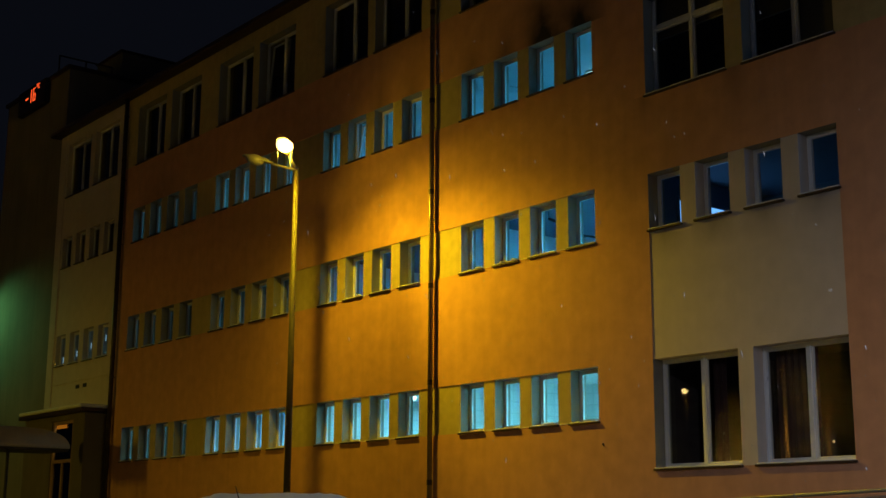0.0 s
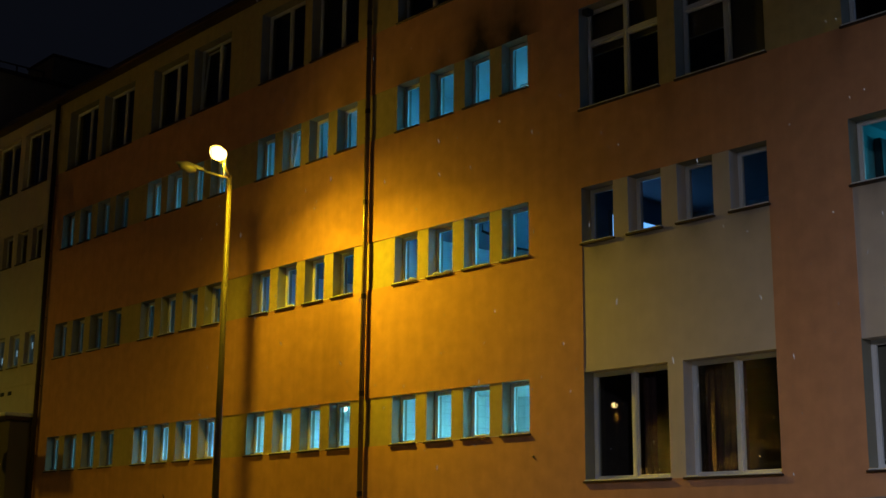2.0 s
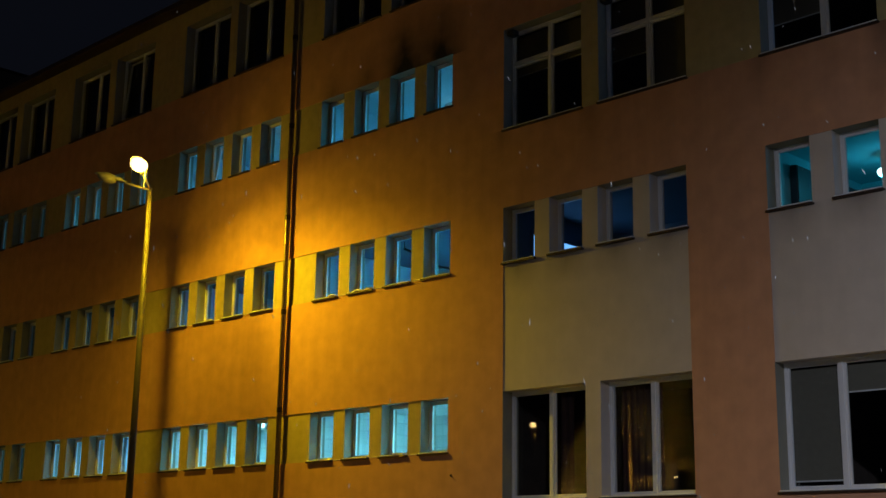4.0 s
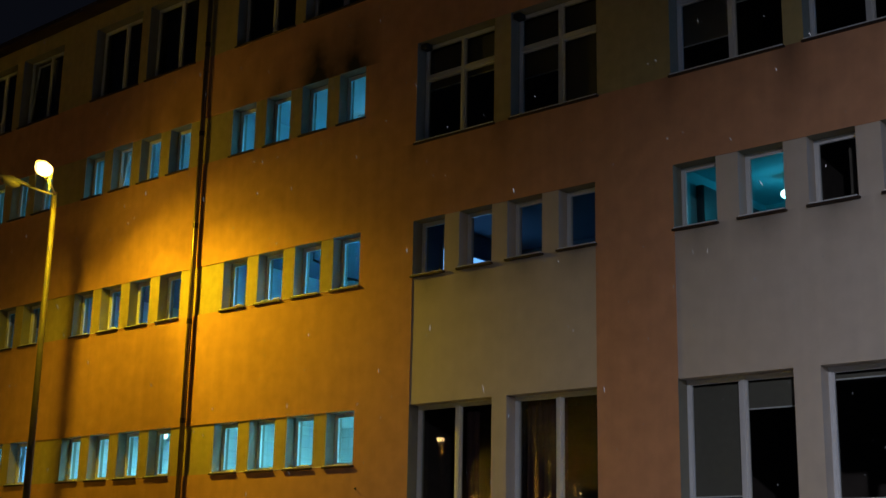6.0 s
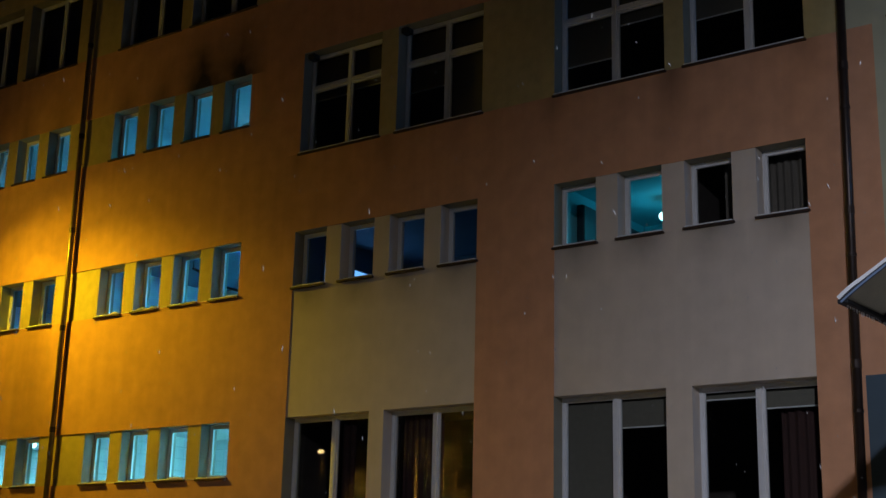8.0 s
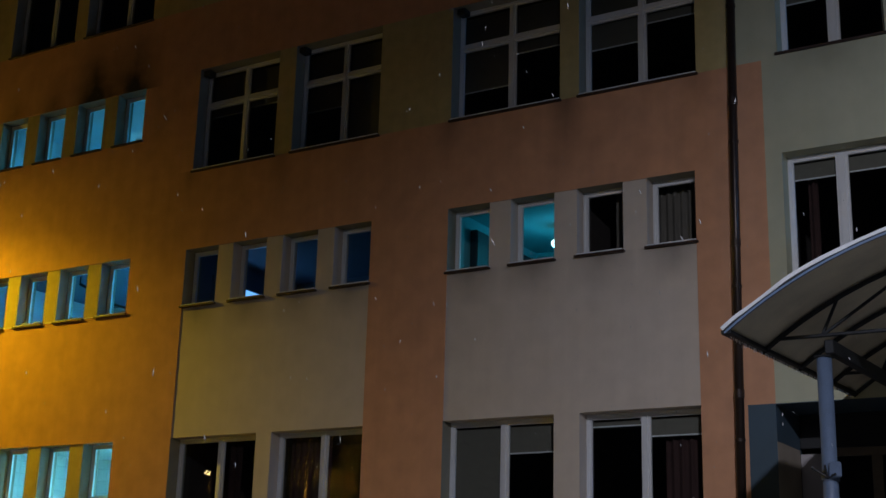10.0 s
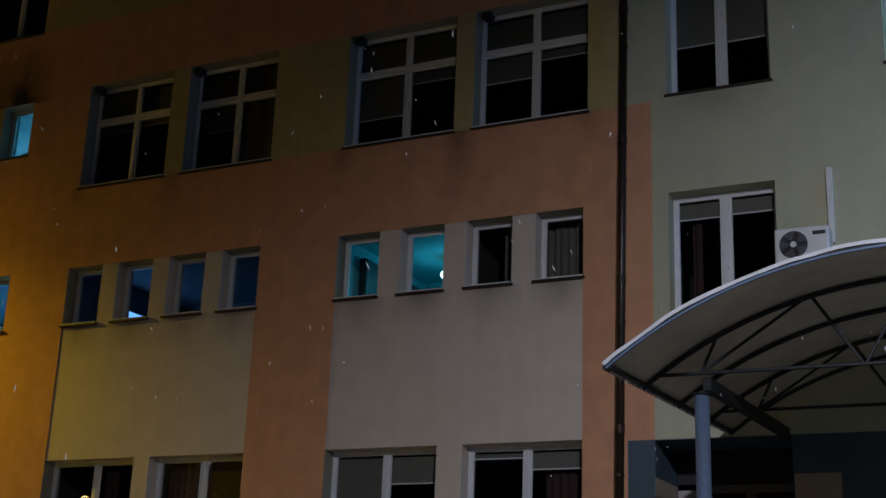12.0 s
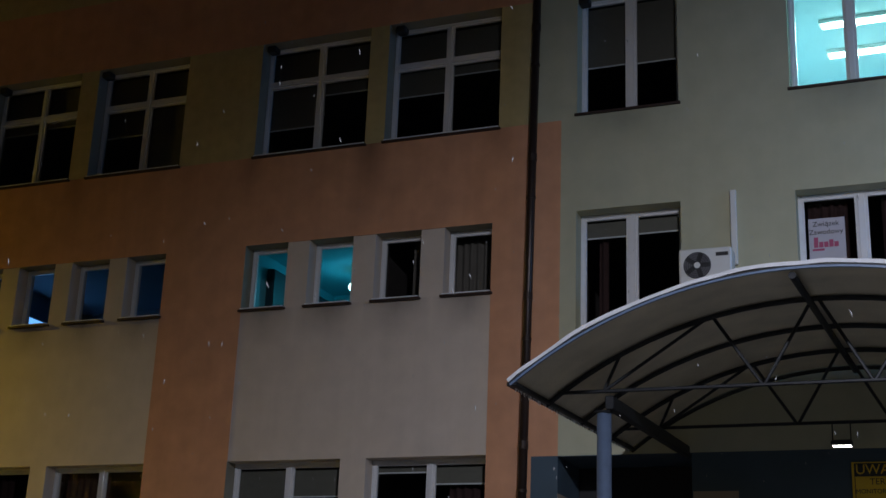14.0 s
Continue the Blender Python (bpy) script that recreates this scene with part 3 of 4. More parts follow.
# ---- downpipes ----
def downpipe(x, top, r=0.055, off=0.10, skin=PIPE):
    ob = thing("downpipe", "dark round rainwater downpipe fixed to the facade", "pipe", "downpipes", at=(x, -off, 0))
    bm = bmesh.new()
    tube(bm, (0, 0, 0.1), (0, 0, top), r, 14)
    part("pipe", bm, skin, ob, smooth=True)
    z = 1.9
    while z < top - 0.3:
        bm = bmesh.new()
        tube(bm, (0, 0, z - 0.02), (0, 0, z + 0.02), r + 0.008, 14)
        box(bm, (-0.012, r - 0.01, z - 0.012), (0.012, off, z + 0.012))
        part("bracket", bm, skin, ob)
        bm = bmesh.new()
        tube(bm, (0, 0, z + 0.55), (0, 0, z + 0.66), r + 0.006, 14)
        part("joint", bm, PIPE, ob)
        z += 2.05
    return ob


downpipe(0.52, 14.75, off=0.09, skin=BROWN_PIPE)
downpipe(16.555, 14.75, r=0.06, off=0.12).rotation_euler = (0, radians(0.72), 0)
downpipe(-15.0, 14.75, r=0.07, off=0.12)


# ---- street lamp ----
def street_lamp(at, dirs, lit, height, lens_mat, name_label):
    ob = thing("street_lamp", name_label, "street lamp", at=at)
    bm = bmesh.new()
    tube(bm, (0, 0, 0), (0, 0, height), 0.085, 14, 0.05)
    part("pole", bm, POLE, ob, smooth=True)
    part("base_plate", boxes(((-0.18, -0.18, 0), (0.18, 0.18, 0.03)), bev=0.008), GALV, ob)
    for i, u in enumerate(dirs):
        u = Vector(u).normalized()
        rise = 0.30
        a = Vector((0, 0, height - 0.06))
        b = a + u * 0.55 + Vector((0, 0, rise * 0.55))
        bm = bmesh.new()
        tube(bm, a, b, 0.028, 10)
        arm = part("arm", bm, GALV, ob, smooth=True)
        # shaped head along its own axis
        side = Vector((-u.y, u.x, 0))
        along = (u + Vector((0, 0, rise))).normalized()
        up = along.cross(side).normalized() * -1
        if up.z < 0:
            up = -up
        rot = Matrix((along, side, up)).transposed().to_4x4()
        rings = []
        bm = bmesh.new()
        prof = [(0.0, 0.05, 0.05, 0.03), (0.12, 0.09, 0.08, 0.05), (0.3, 0.15, 0.10, 0.06), (0.52, 0.16, 0.09, 0.06), (0.68, 0.12, 0.06, 0.05), (0.74, 0.04, 0.02, 0.03)]
        for px, w, h, low in prof:
            ring = []
            for s in range(12):
                t = math.pi * s / 11
                ring.append(bm.verts.new((px, w * math.cos(t), h * math.sin(t))))
            rings.append(ring)
        for r0, r1 in zip(rings, rings[1:]):
            for s in range(11):
                bm.faces.new((r0[s], r0[s + 1], r1[s + 1], r1[s]))
        bm.faces.new(rings[0])
        bm.faces.new(rings[-1])
        bmesh.ops.transform(bm, matrix=Matrix.Translation(b) @ rot, verts=bm.verts)
        head = part("head", bm, GALV, ob, "cobra head luminaire housing", smooth=True)
        # Lens drawn oversize, so the bloom round the lit one is in its shape.
        bm = bmesh.new()
        bmesh.ops.create_uvsphere(bm, u_segments=14, v_segments=8, radius=1.0, matrix=Matrix.Translation((0.44, 0, -0.01)) @ Matrix.Diagonal((0.22, 0.185, 0.12, 1)))
        bmesh.ops.transform(bm, matrix=Matrix.Translation(b) @ rot, verts=bm.verts)
        lens = part("lens", bm, lens_mat if i == lit else DULL_LENS, ob, "glowing sodium lens" if i == lit else "unlit milky lens", smooth=True)
        lens.visible_shadow = False
        if i == lit:
            for k, (px, ln) in enumerate(((0.30, 0.42), (0.62, 0.36))):
                p = b + rot.to_3x3() @ Vector((px, 0.10 - 0.2 * k, -0.03))
                bm = bmesh.new()
                tube(bm, p - Vector((0, 0, ln)), p, 0.002, 7, 0.009)
                part("icicle", bm, ICICLE, ob, "thin hanging icicle")
    return ob


ICICLE = solid("ice", (0.75, 0.78, 0.8), 0.15, vary=0.05)
street_lamp((-2.15, -1.84, 0), ((0.67, -0.74, 0), (-0.74, -0.67, 0)), 0, 9.46, SODIUM_GLASS, "tall tapered street lamp with two heads, one lit sodium orange")
street_lamp((-23.0, -34.5, 0), ((0.6, 0.8, 0),), 0, 8.3, SODIUM_BRIGHT, "sodium street lamp across the yard")
street_lamp((-39.6, -70.6, 0), ((0.6, 0.8, 0),), 0, 8.2, SODIUM_BRIGHT, "sodium street lamp far down the street")
street_lamp((25.6, -19.9, 0), ((-0.1, 1, 0),), 9, 10.1, SODIUM_GLASS, "street lamp beside the entrance yard")


# ---- entrance canopy ----
def canopy():
    ob = thing("entrance_canopy", "arched polycarbonate entrance canopy on blue posts, edged with snow", "canopy")
    cx, half, sag, z0 = 20.85, 2.81, 0.97, 4.31
    rad = (half * half + sag * sag) / (2 * sag)

    def arc(r_off, n, y, span=1.0):
        amax = math.asin(half / rad) * span
        out = []
        for i in range(n + 1):
            t = -amax + 2 * amax * i / n
            out.append(Vector((cx + (rad + r_off) * math.sin(t), y, z0 + sag - rad + (rad + r_off) * math.cos(t))))
        return out

    def strip(r0, r1, y0, y1, n=36, span=1.0):
        bm = bmesh.new()
        rows = [[bm.verts.new(p) for p in arc(r, n, y, span)] for r, y in ((r0, y0), (r1, y0), (r1, y1), (r0, y1))]
        for a, b in zip(rows, rows[1:] + rows[:1]):
            for i in range(n):
                bm.faces.new((a[i], a[i + 1], b[i + 1], b[i]))
        for i in (0, n):
            bm.faces.new([r[i] for r in rows])
        bmesh.ops.recalc_face_normals(bm, faces=bm.faces)
        return bm

    def rod(pts, r, n=6):
        bm = bmesh.new()
        for p, q in zip(pts, pts[1:]):
            tube(bm, p, q, r, n)
        return bm

    # roof sheets between the ribs
    ys = [-4.8, -3.7, -2.43, -1.15, -0.08]
    for y0, y1 in zip(ys, ys[1:]):
        part("roof_sheet", strip(0.0, 0.016, y0 + 0.004, y1 - 0.004), POLY, ob)
    part("front_trim", strip(-0.022, -0.002, -4.83, -4.80), BLUE_STEEL, ob, "pale blue metal edge trim")
    part("front_gasket", strip(-0.001, 0.014, -4.822, -4.801), STEEL, ob, "dark rubber gasket along the front edge")
    bm = strip(0.018, 0.055, -4.82, -0.1, n=90)
    for v in bm.verts:
        v.co += Vector((0, 0.02 * noise.noise(v.co * 4.0), 0.018 * noise.noise(v.co * 3.0)))
    part("roof_snow", bm, SNOW, ob, "layer of snow on the arched roof")
    for y in ys[1:]:
        part("rib", rod(arc(-0.035, 24, y), 0.028), STEEL, ob, "dark steel arched rib")
    part("ridge_beam", rod([Vector((20.74, -4.78, z0 + sag - 0.07)), Vector((20.88, -0.05, z0 + sag - 0.07))], 0.036, 8), STEEL, ob)
    for x in (18.76, 2 * cx - 18.76):
        part("side_beam", boxes(((x - 0.045, -3.8, z0 - 0.11), (x + 0.045, -0.02, z0 + 0.03)), bev=0.01), STEEL, ob)
    for sgn in (-1, 1):
        x = cx + sgn * (half - 0.02)
        part("eave_beam", boxes(((x - 0.05, -4.82, z0 - 0.022), (x + 0.05, -0.02, z0 + 0.02)), bev=0.006), STEEL, ob)
        bm = bmesh.new()
        for i in range(90):
            y = -4.7 + 4.5 * i / 89 + random.uniform(-0.02, 0.02)
            ln = random.uniform(0.01, 0.05)
            tube(bm, (x, y, z0 - 0.022 - ln), (x, y, z0 - 0.018), 0.002, 5, 0.008)
        tagged(part("icicles", bm, ICICLE, ob, "row of short icicles along the eave"), kind="stuff")
    # trusses in the two main frames: half webs from the post to the middle, then mirrored
    mid, half_web = 20.81, ((18.675, 18.85), (18.675, 19.75), (20.28, 19.81), (20.30, 20.78))
    for y in (-3.7, -1.15):
        zc = z0 + 0.095
        part("tie_rod", rod([Vector((18.2, y, zc)), Vector((2 * cx - 18.2, y, zc))], 0.020), STEEL, ob)
        pts = arc(-0.035, 200, y)
        for s in (1, -1):
            for xb, xt in half_web:
                lo, hi = mid + s * (xb - mid), mid + s * (xt - mid)
                part("truss_web", rod([Vector((lo, y, zc)), min(pts, key=lambda p: abs(p.x - hi))], 0.018), STEEL, ob)
    for x in (18.68, 2 * cx - 18.68):
        bm = bmesh.new()
        tube(bm, (x, -3.7, 0.0), (x, -3.7, z0 - 0.136), 0.075, 18)
        part("post", bm, POST_BLUE, ob, "round blue painted post", smooth=True)
        part("post_head", boxes(((x - 0.085, -3.785, z0 - 0.135), (x + 0.085, -3.615, z0 - 0.112)), bev=0.01), STEEL, ob)
    bm = bmesh.new()
    tube(bm, (18.68, -3.7, 3.0), (18.68, -3.7, 3.05), 0.09, 16)
    box(bm, (18.70, -3.83, 3.02), (18.82, -3.79, 3.17), 0.012)
    holder = part("flag_holder", bm, POST_BLUE, ob, "blue clamp with dark prongs")
    for dx, dz in ((-0.14, 0.10), (-0.01, 0.12), (0.09, 0.03)):
        bm = bmesh.new()
        tube(bm, (18.68, -3.80, 3.02), (18.68 + dx, -3.84, 3.02 + dz), 0.012, 8)
        part("prong", bm, BLACK, holder)
    # the whole roof falls slightly towards its front edge
    for ch in ob.children:
        for v in ch.data.vertices:
            v.co.z += 0.034 * (v.co.y + 4.8) * min(1.0, max(0.0, v.co.z - 3.5) / 0.5)
    return ob


canopy()


def floodlight():
    ob = thing("floodlight", "black floodlight hanging from the canopy tie rod, switched on", "lamp", at=(20.77, -1.15, 4.53))
    for dx in (-0.10, 0.10):
        bm = bmesh.new()
        tube(bm, (dx, 0, 0), (dx, 0, -0.24), 0.008, 6)
        part("hanger", bm, BLACK, ob)
    part("body", boxes(((-0.12, -0.08, -0.27), (0.12, 0.09, -0.21)), bev=0.02), BLACK, ob)
    part("lens", boxes(((-0.10, -0.04, -0.278), (0.10, 0.05, -0.272))), FLOOD_LENS, ob, "glowing white lens")
    lamp("floodlight_beam", "SPOT", (20.77, -1.15, 4.22), (20.77, -1.35, 0), 3, (1.0, 0.97, 0.9), spot_size=radians(120), spot_blend=0.6, radius=0.06)


floodlight()


# ---- entrance wall, sign, air conditioner, poster ----
def text_part(name, body, size, at, material, parent, align="CENTER", label=""):
    cu = bpy.data.curves.new(name, "FONT")
    cu.body, cu.size, cu.extrude, cu.align_x, cu.align_y = body, size, 0.0015, align, "CENTER"
    tmp = bpy.data.objects.new(name, cu)
    me = bpy.data.meshes.new_from_object(tmp)
    bpy.data.objects.remove(tmp)
    me.materials.clear()
    me.materials.append(material)
    ob = new(name, me)
    ob.parent = parent
    ob.matrix_local = pose(*at, 90, 0, 0)
    return tagged(ob, label)


YELLOW = solid("yellow_sign_paint", (0.75, 0.50, 0.02), 0.5, vary=0.06)
BLACK_INK = solid("black_sign_ink", (0.02, 0.02, 0.02), 0.6, vary=0.05, bump=0)
PAPER = solid("white_paper", (0.50, 0.48, 0.53), 0.8, vary=0.05)
PINK_INK = solid("pink_red_ink", (0.42, 0.08, 0.16), 0.7, vary=0.05, bump=0)
sign = thing("warning_sign", "yellow and black warning sign beside the entrance", "sign", at=(21.12, -0.03, 3.95))
part("board", boxes(((-0.36, 0, -0.32), (0.36, 0.02, 0.30)), bev=0.004), YELLOW, sign)
part("header_field", boxes(((-0.33, -0.004, 0.125), (0.33, 0.0, 0.285))), BLACK_INK, sign)
part("border", boxes(((-0.33, -0.003, -0.295), (0.33, -0.0005, -0.285)), ((-0.33, -0.003, -0.285), (-0.32, -0.0005, 0.125)), ((0.32, -0.003, -0.285), (0.33, -0.0005, 0.125))), BLACK_INK, sign)
text_part("header_text", "UWAGA", 0.165, (0, -0.006, 0.205), YELLOW, sign)
text_part("sign_text", "TEREN", 0.105, (0, -0.003, 0.06), BLACK_INK, sign)
text_part("sign_text", "MONITOROWANY", 0.075, (0, -0.003, -0.055), BLACK_INK, sign)

ac = thing("air_conditioner", "white outdoor air conditioner unit with a round fan grille", "air conditioner", at=(19.14, -0.34, 6.50))
part("body", boxes(((-0.34, -0.13, 0.0), (0.34, 0.16, 0.48)), bev=0.02), WHITE_PLASTIC, ac)
bm = bmesh.new()
tube(bm, (-0.10, -0.137, 0.25), (-0.10, -0.125, 0.25), 0.178, 28)
part("fan_opening", bm, FAN_GREY, ac)
for i in range(5):
    bm = bmesh.new()
    box(bm, (0.03, -0.1405, -0.03), (0.165, -0.1385, 0.03))
    bmesh.ops.transform(bm, matrix=Matrix.Translation((-0.10, 0, 0.25)) @ Matrix.Rotation(2 * math.pi * i / 5, 4, "Y"), verts=bm.verts)
    part("fan_blade", bm, BLACK, ac)
for r in (0.055, 0.085, 0.115, 0.145, 0.175):
    bm = bmesh.new()
    for i in range(24):
        a, b = 2 * math.pi * i / 24, 2 * math.pi * (i + 1) / 24
        tube(bm, (-0.10 + r * math.cos(a), -0.142, 0.25 + r * math.sin(a)), (-0.10 + r * math.cos(b), -0.142, 0.25 + r * math.sin(b)), 0.004, 5)
    part("grille_ring", bm, STEEL, ac)
bm = bmesh.new()
tube(bm, (-0.10, -0.15, 0.25), (-0.10, -0.137, 0.25), 0.04, 16)
part("hub", bm, WHITE_PLASTIC, ac)
part("brand_plate", boxes(((0.14, -0.134, 0.36), (0.30, -0.1305, 0.41))), BLACK, ac, "small dark badge")
for dx in (-0.26, 0.26):
    part("wall_bracket", boxes(((dx - 0.02, -0.12, -0.04), (dx + 0.02, 0.34, -0.002)), ((dx - 0.02, 0.30, -0.3), (dx + 0.02, 0.336, -0.04))), GALV, ac)
bm = bmesh.new()
tube(bm, (0.36, 0.05, 0.16), (0.44, 0.27, 0.10), 0.014, 8)
part("hose", bm, WHITE_PLASTIC, ac)
duct = one("pipe_duct", boxes(((19.41, -0.06, 6.86), (19.49, 0.0, 7.9)), bev=0.008), WHITE_PLASTIC, "white plastic pipe duct running up the wall", "pipe duct")

poster = thing("poster", "white paper notice with pink emblem behind the window glass", "poster", at=(20.60, DEEP - 0.004 + 0.026, 7.22))
part("sheet", boxes(((-0.23, 0.0, -0.33), (0.23, 0.003, 0.28))), PAPER, poster)
text_part("heading", "Związek", 0.095, (-0.01, -0.002, 0.20), BLACK_INK, poster)
text_part("heading", "Zawodowy", 0.095, (-0.01, -0.002, 0.09), BLACK_INK, poster)
bm = bmesh.new()
for i, (w, h) in enumerate(((0.055, 0.14), (0.055, 0.075), (0.055, 0.075), (0.055, 0.10), (0.055, 0.07))):
    x = -0.17 + i * 0.064
    box(bm, (x, -0.003, -0.12), (x + w, -0.001, -0.12 + h), 0.0)
box(bm, (-0.19, -0.003, -0.165), (-0.04, -0.001, -0.135))
part("emblem", bm, PINK_INK, poster, "pink red emblem")

# entrance recess, a metre deep in the blue plinth, with a glazed door at its back
TAN = solid("tan_dado_plaster", (0.34, 0.285, 0.23), 0.85, vary=0.14, scale=2.5, bump=0.2, streak=0.3)
PALE_PANEL = solid("pale_grey_panel", (0.40, 0.37, 0.37), 0.6, vary=0.1, scale=3)
DOOR_BROWN = solid("brown_door_profile", (0.19, 0.145, 0.10), 0.45, vary=0.15, scale=8)
one("wall_recess", boxes(((16.9, 0.42, 1.0), (17.05, 1.1, 4.41)), ((18.82, 0.42, 1.0), (18.97, 1.1, 4.41)), ((16.9, 0.42, 4.412), (18.97, 1.1, 4.55))), BLUE, "blue plastered sides and soffit of the entrance recess", "wall", "structure")
one("trim_dado", boxes(((17.05, 0.003, 1.0), (17.055, 1.0, 3.93)), ((18.835, -0.005, 1.0), (19.40, 0.0, 3.93))), TAN, "tan painted dado beside the entrance", "trim", "structure")
one("wall_panel", boxes(((17.06, 1.0, 1.0), (17.34, 1.06, 3.88)), bev=0.004), PALE_PANEL, "pale grey panel beside the entrance door", "panel", "structure")
door = thing("door_1", "dark glazed entrance door with a brown frame", "door", "", "structure", at=(17.345, 0.76, 1.0))
# The black also holds the shade that falls on this panel.
part("top_panel", boxes(((-0.29, DEEP, 2.955), (1.47, DEEP + 0.1, 3.405)), bev=0.005), BLACK, door, "dark panel over the door, black for the shade on it")
part("door_frame", frame_bars(1.47, 2.95, t=0.11), DOOR_BROWN, door)
part("mullion", boxes(((0.64, DEEP + 0.002, 0.11), (0.78, DEEP + 0.068, 2.84)), bev=0.005), DOOR_BROWN, door)
for x0, x1 in ((0.11, 0.64), (0.78, 1.36)):
    part("pane", pane(x0, x1, 0.11, 2.84), GLASS, door)
part("door_handle", boxes(((0.66, DEEP - 0.05, 1.0), (0.69, DEEP - 0.03, 1.35)), ((0.665, DEEP - 0.03, 1.03), (0.685, DEEP + 0.002, 1.06)), ((0.665, DEEP - 0.03, 1.29), (0.685, DEEP + 0.002, 1.32)), bev=0.004), GALV, door, "grey bar handle")
room(17.0, 18.9, 1.0, 4.2, 4.0, DARK_ROOM, None, 1.11)

# small dark sensors under the upper window corners
for x in (6.78, 8.95, 12.15, 14.42, 17.36):
    ob = one("bird_guard", boxes(((x - 0.08, 0.02, 11.07), (x + 0.08, 0.2, 11.18)), bev=0.02), BLACK, "small dark box in the upper window corner", "box")

# curtains behind two small windows
for x0, x1 in ((14.62, 14.98), (15.25, 16.1)):
    bm = bmesh.new()
    n = int((x1 - x0) / 0.018)
    lo, hi = [], []
    for i in range(n + 1):
        x = x0 + (x1 - x0) * i / n
        y = 0.52 + 0.028 * math.sin(i * 1.05) + 0.012 * math.sin(i * 0.31)
        lo.append(bm.verts.new((x, y, 5.85)))
        hi.append(bm.verts.new((x, y, 7.95)))
    for i in range(n):
        bm.faces.new((lo[i], lo[i + 1], hi[i + 1], hi[i]))
    one("curtain", bm, GREY_CURTAIN, "grey brown pleated curtain hanging behind the window", "curtain", smooth=True)

# vents, hook and snow lumps on the facade
for x in (-17.75, -17.2):
    ob = thing("wall_vent", "small dark ventilation grille in the pale wall", "vent", "wall vents", at=(x, 0, 5.95))
    part("frame", boxes(((-0.13, -0.015, -0.06), (0.13, -0.001, 0.06)), bev=0.004), BLACK, ob)
    for k in range(3):
        part("slat", boxes(((-0.11, -0.022, -0.04 + k * 0.03), (0.11, -0.016, -0.028 + k * 0.03))), STEEL, ob)
bm = bmesh.new()
tube(bm, (5.42, -0.03, 3.05), (5.42, 0.0, 3.07), 0.012, 8)
tube(bm, (5.42, -0.03, 3.055), (5.46, -0.03, 3.03), 0.010, 8)
one("wall_hook", bm, STEEL, "small bent steel hook in the plaster", "hook")
for x, z in ((2.72, 6.772), (3.05, 6.77), (1.95, 6.77), (3.95, 3.492), (4.05, 3.49), (-2.3, 6.77)):
    bm = bmesh.new()
    for k in range(3):
        ball(bm, (x + 0.05 * k, -0.02 + random.uniform(-0.01, 0.01), z + 0.005), (0.05, 0.035, random.uniform(0.02, 0.035)), 2)
    one("snow_lump", bm, SNOW, "small uneven lump of snow on a window sill", "snow", smooth=True)["group"] = "snow lumps on sills"

# snow line on the ledge of the olive bands, between the sills
for k in (2, 3):
    for row in "AB":
        spans = four(BAYS[k], row)
        for left, right in zip(spans, spans[1:]):
            one("ledge_snow", boxes(((left[1] + 0.035, -0.006, SMALL[row] - 0.02), (right[0] - 0.035, 0.019, SMALL[row] - 0.006)), bev=0.004), SNOW, "thin line of snow on the plaster ledge", "snow")["group"] = "snow on the ledges"
one("trim_ledge", boxes(((-19.84, -0.018, 6.12), (-15.12, 0.0, 6.2)), bev=0.005), BEIGE, "shallow plaster band under the windows", "trim", "structure")

# pipes under the ceiling of one lit room
for run in (((3.55, 1.2, 7.40), (4.3, 1.2, 7.17), 0.022), ((2.75, 1.25, 7.86), (3.0, 1.25, 7.74), 0.028), ((3.0, 1.25, 7.74), (3.5, 1.25, 7.76), 0.028)):
    bm = bmesh.new()
    tube(bm, run[0], run[1], run[2], 8)
    tube(bm, run[0], (run[0][0], run[0][1], 8.01), 0.012, 6)
    one("room_pipe", bm, STEEL, "dark bent pipe hung under the room ceiling", "pipe")["group"] = "room pipes"
ob = thing("louvre_blind", "narrow white slatted blind hanging in the room", "blind", at=(1.0, 1.0, 6.3))
for i in range(16):
    part("slat", boxes(((0, 0, 0.08 * i), (0.16, 0.012, 0.08 * i + 0.05))), WHITE_PLASTIC, ob)
part("head_rail", boxes(((-0.01, -0.005, 1.29), (0.17, 0.02, 1.70))), WHITE_PLASTIC, ob)

# ---- raised landing with railing before the facade ----
one("landing", boxes(((6.5, -2.3, -0.05), (24.5, -0.004, 1.0)), bev=0.02), solid("concrete", (0.10, 0.098, 0.095), 0.9, vary=0.2), "raised concrete landing along the facade", "landing", "structure")
rail = thing("railing", "grey tubular steel railing along the raised landing", "railing", at=(0, -2.2, 1.0))
for z, r in ((0.97, 0.025), (0.89, 0.014), (0.5, 0.016)):
    bm = bmesh.new()
    tube(bm, (9.6, 0, z), (17.0, 0, z + 0.26), r, 10)
    part("rail", bm, GALV, rail, smooth=True)
for i in range(6):
    x = 9.7 + i * 1.4
    z = 0.97 + 0.26 * (x - 9.6) / 7.4
    bm = bmesh.new()
    tube(bm, (x, 0, 0), (x, 0, z), 0.02, 10)
    ball(bm, (x, 0, z), (0.035, 0.035, 0.035), 1)
    part("post", bm, GALV, rail, smooth=True)

# ---- tower with temperature display, porch and shelter at the far end ----
tower = thing("tower", "dark plastered tower block beside the facade", "building")
part("wall", boxes(((-26.2, 0.12, -0.1), (-20.42, 9.0, 17.35))), DIM, tower)
part("parapet", boxes(((-26.3, 0.02, 17.35), (-20.34, 9.1, 17.5)), bev=0.02), BROWN_METAL, tower, "dark metal parapet cap")
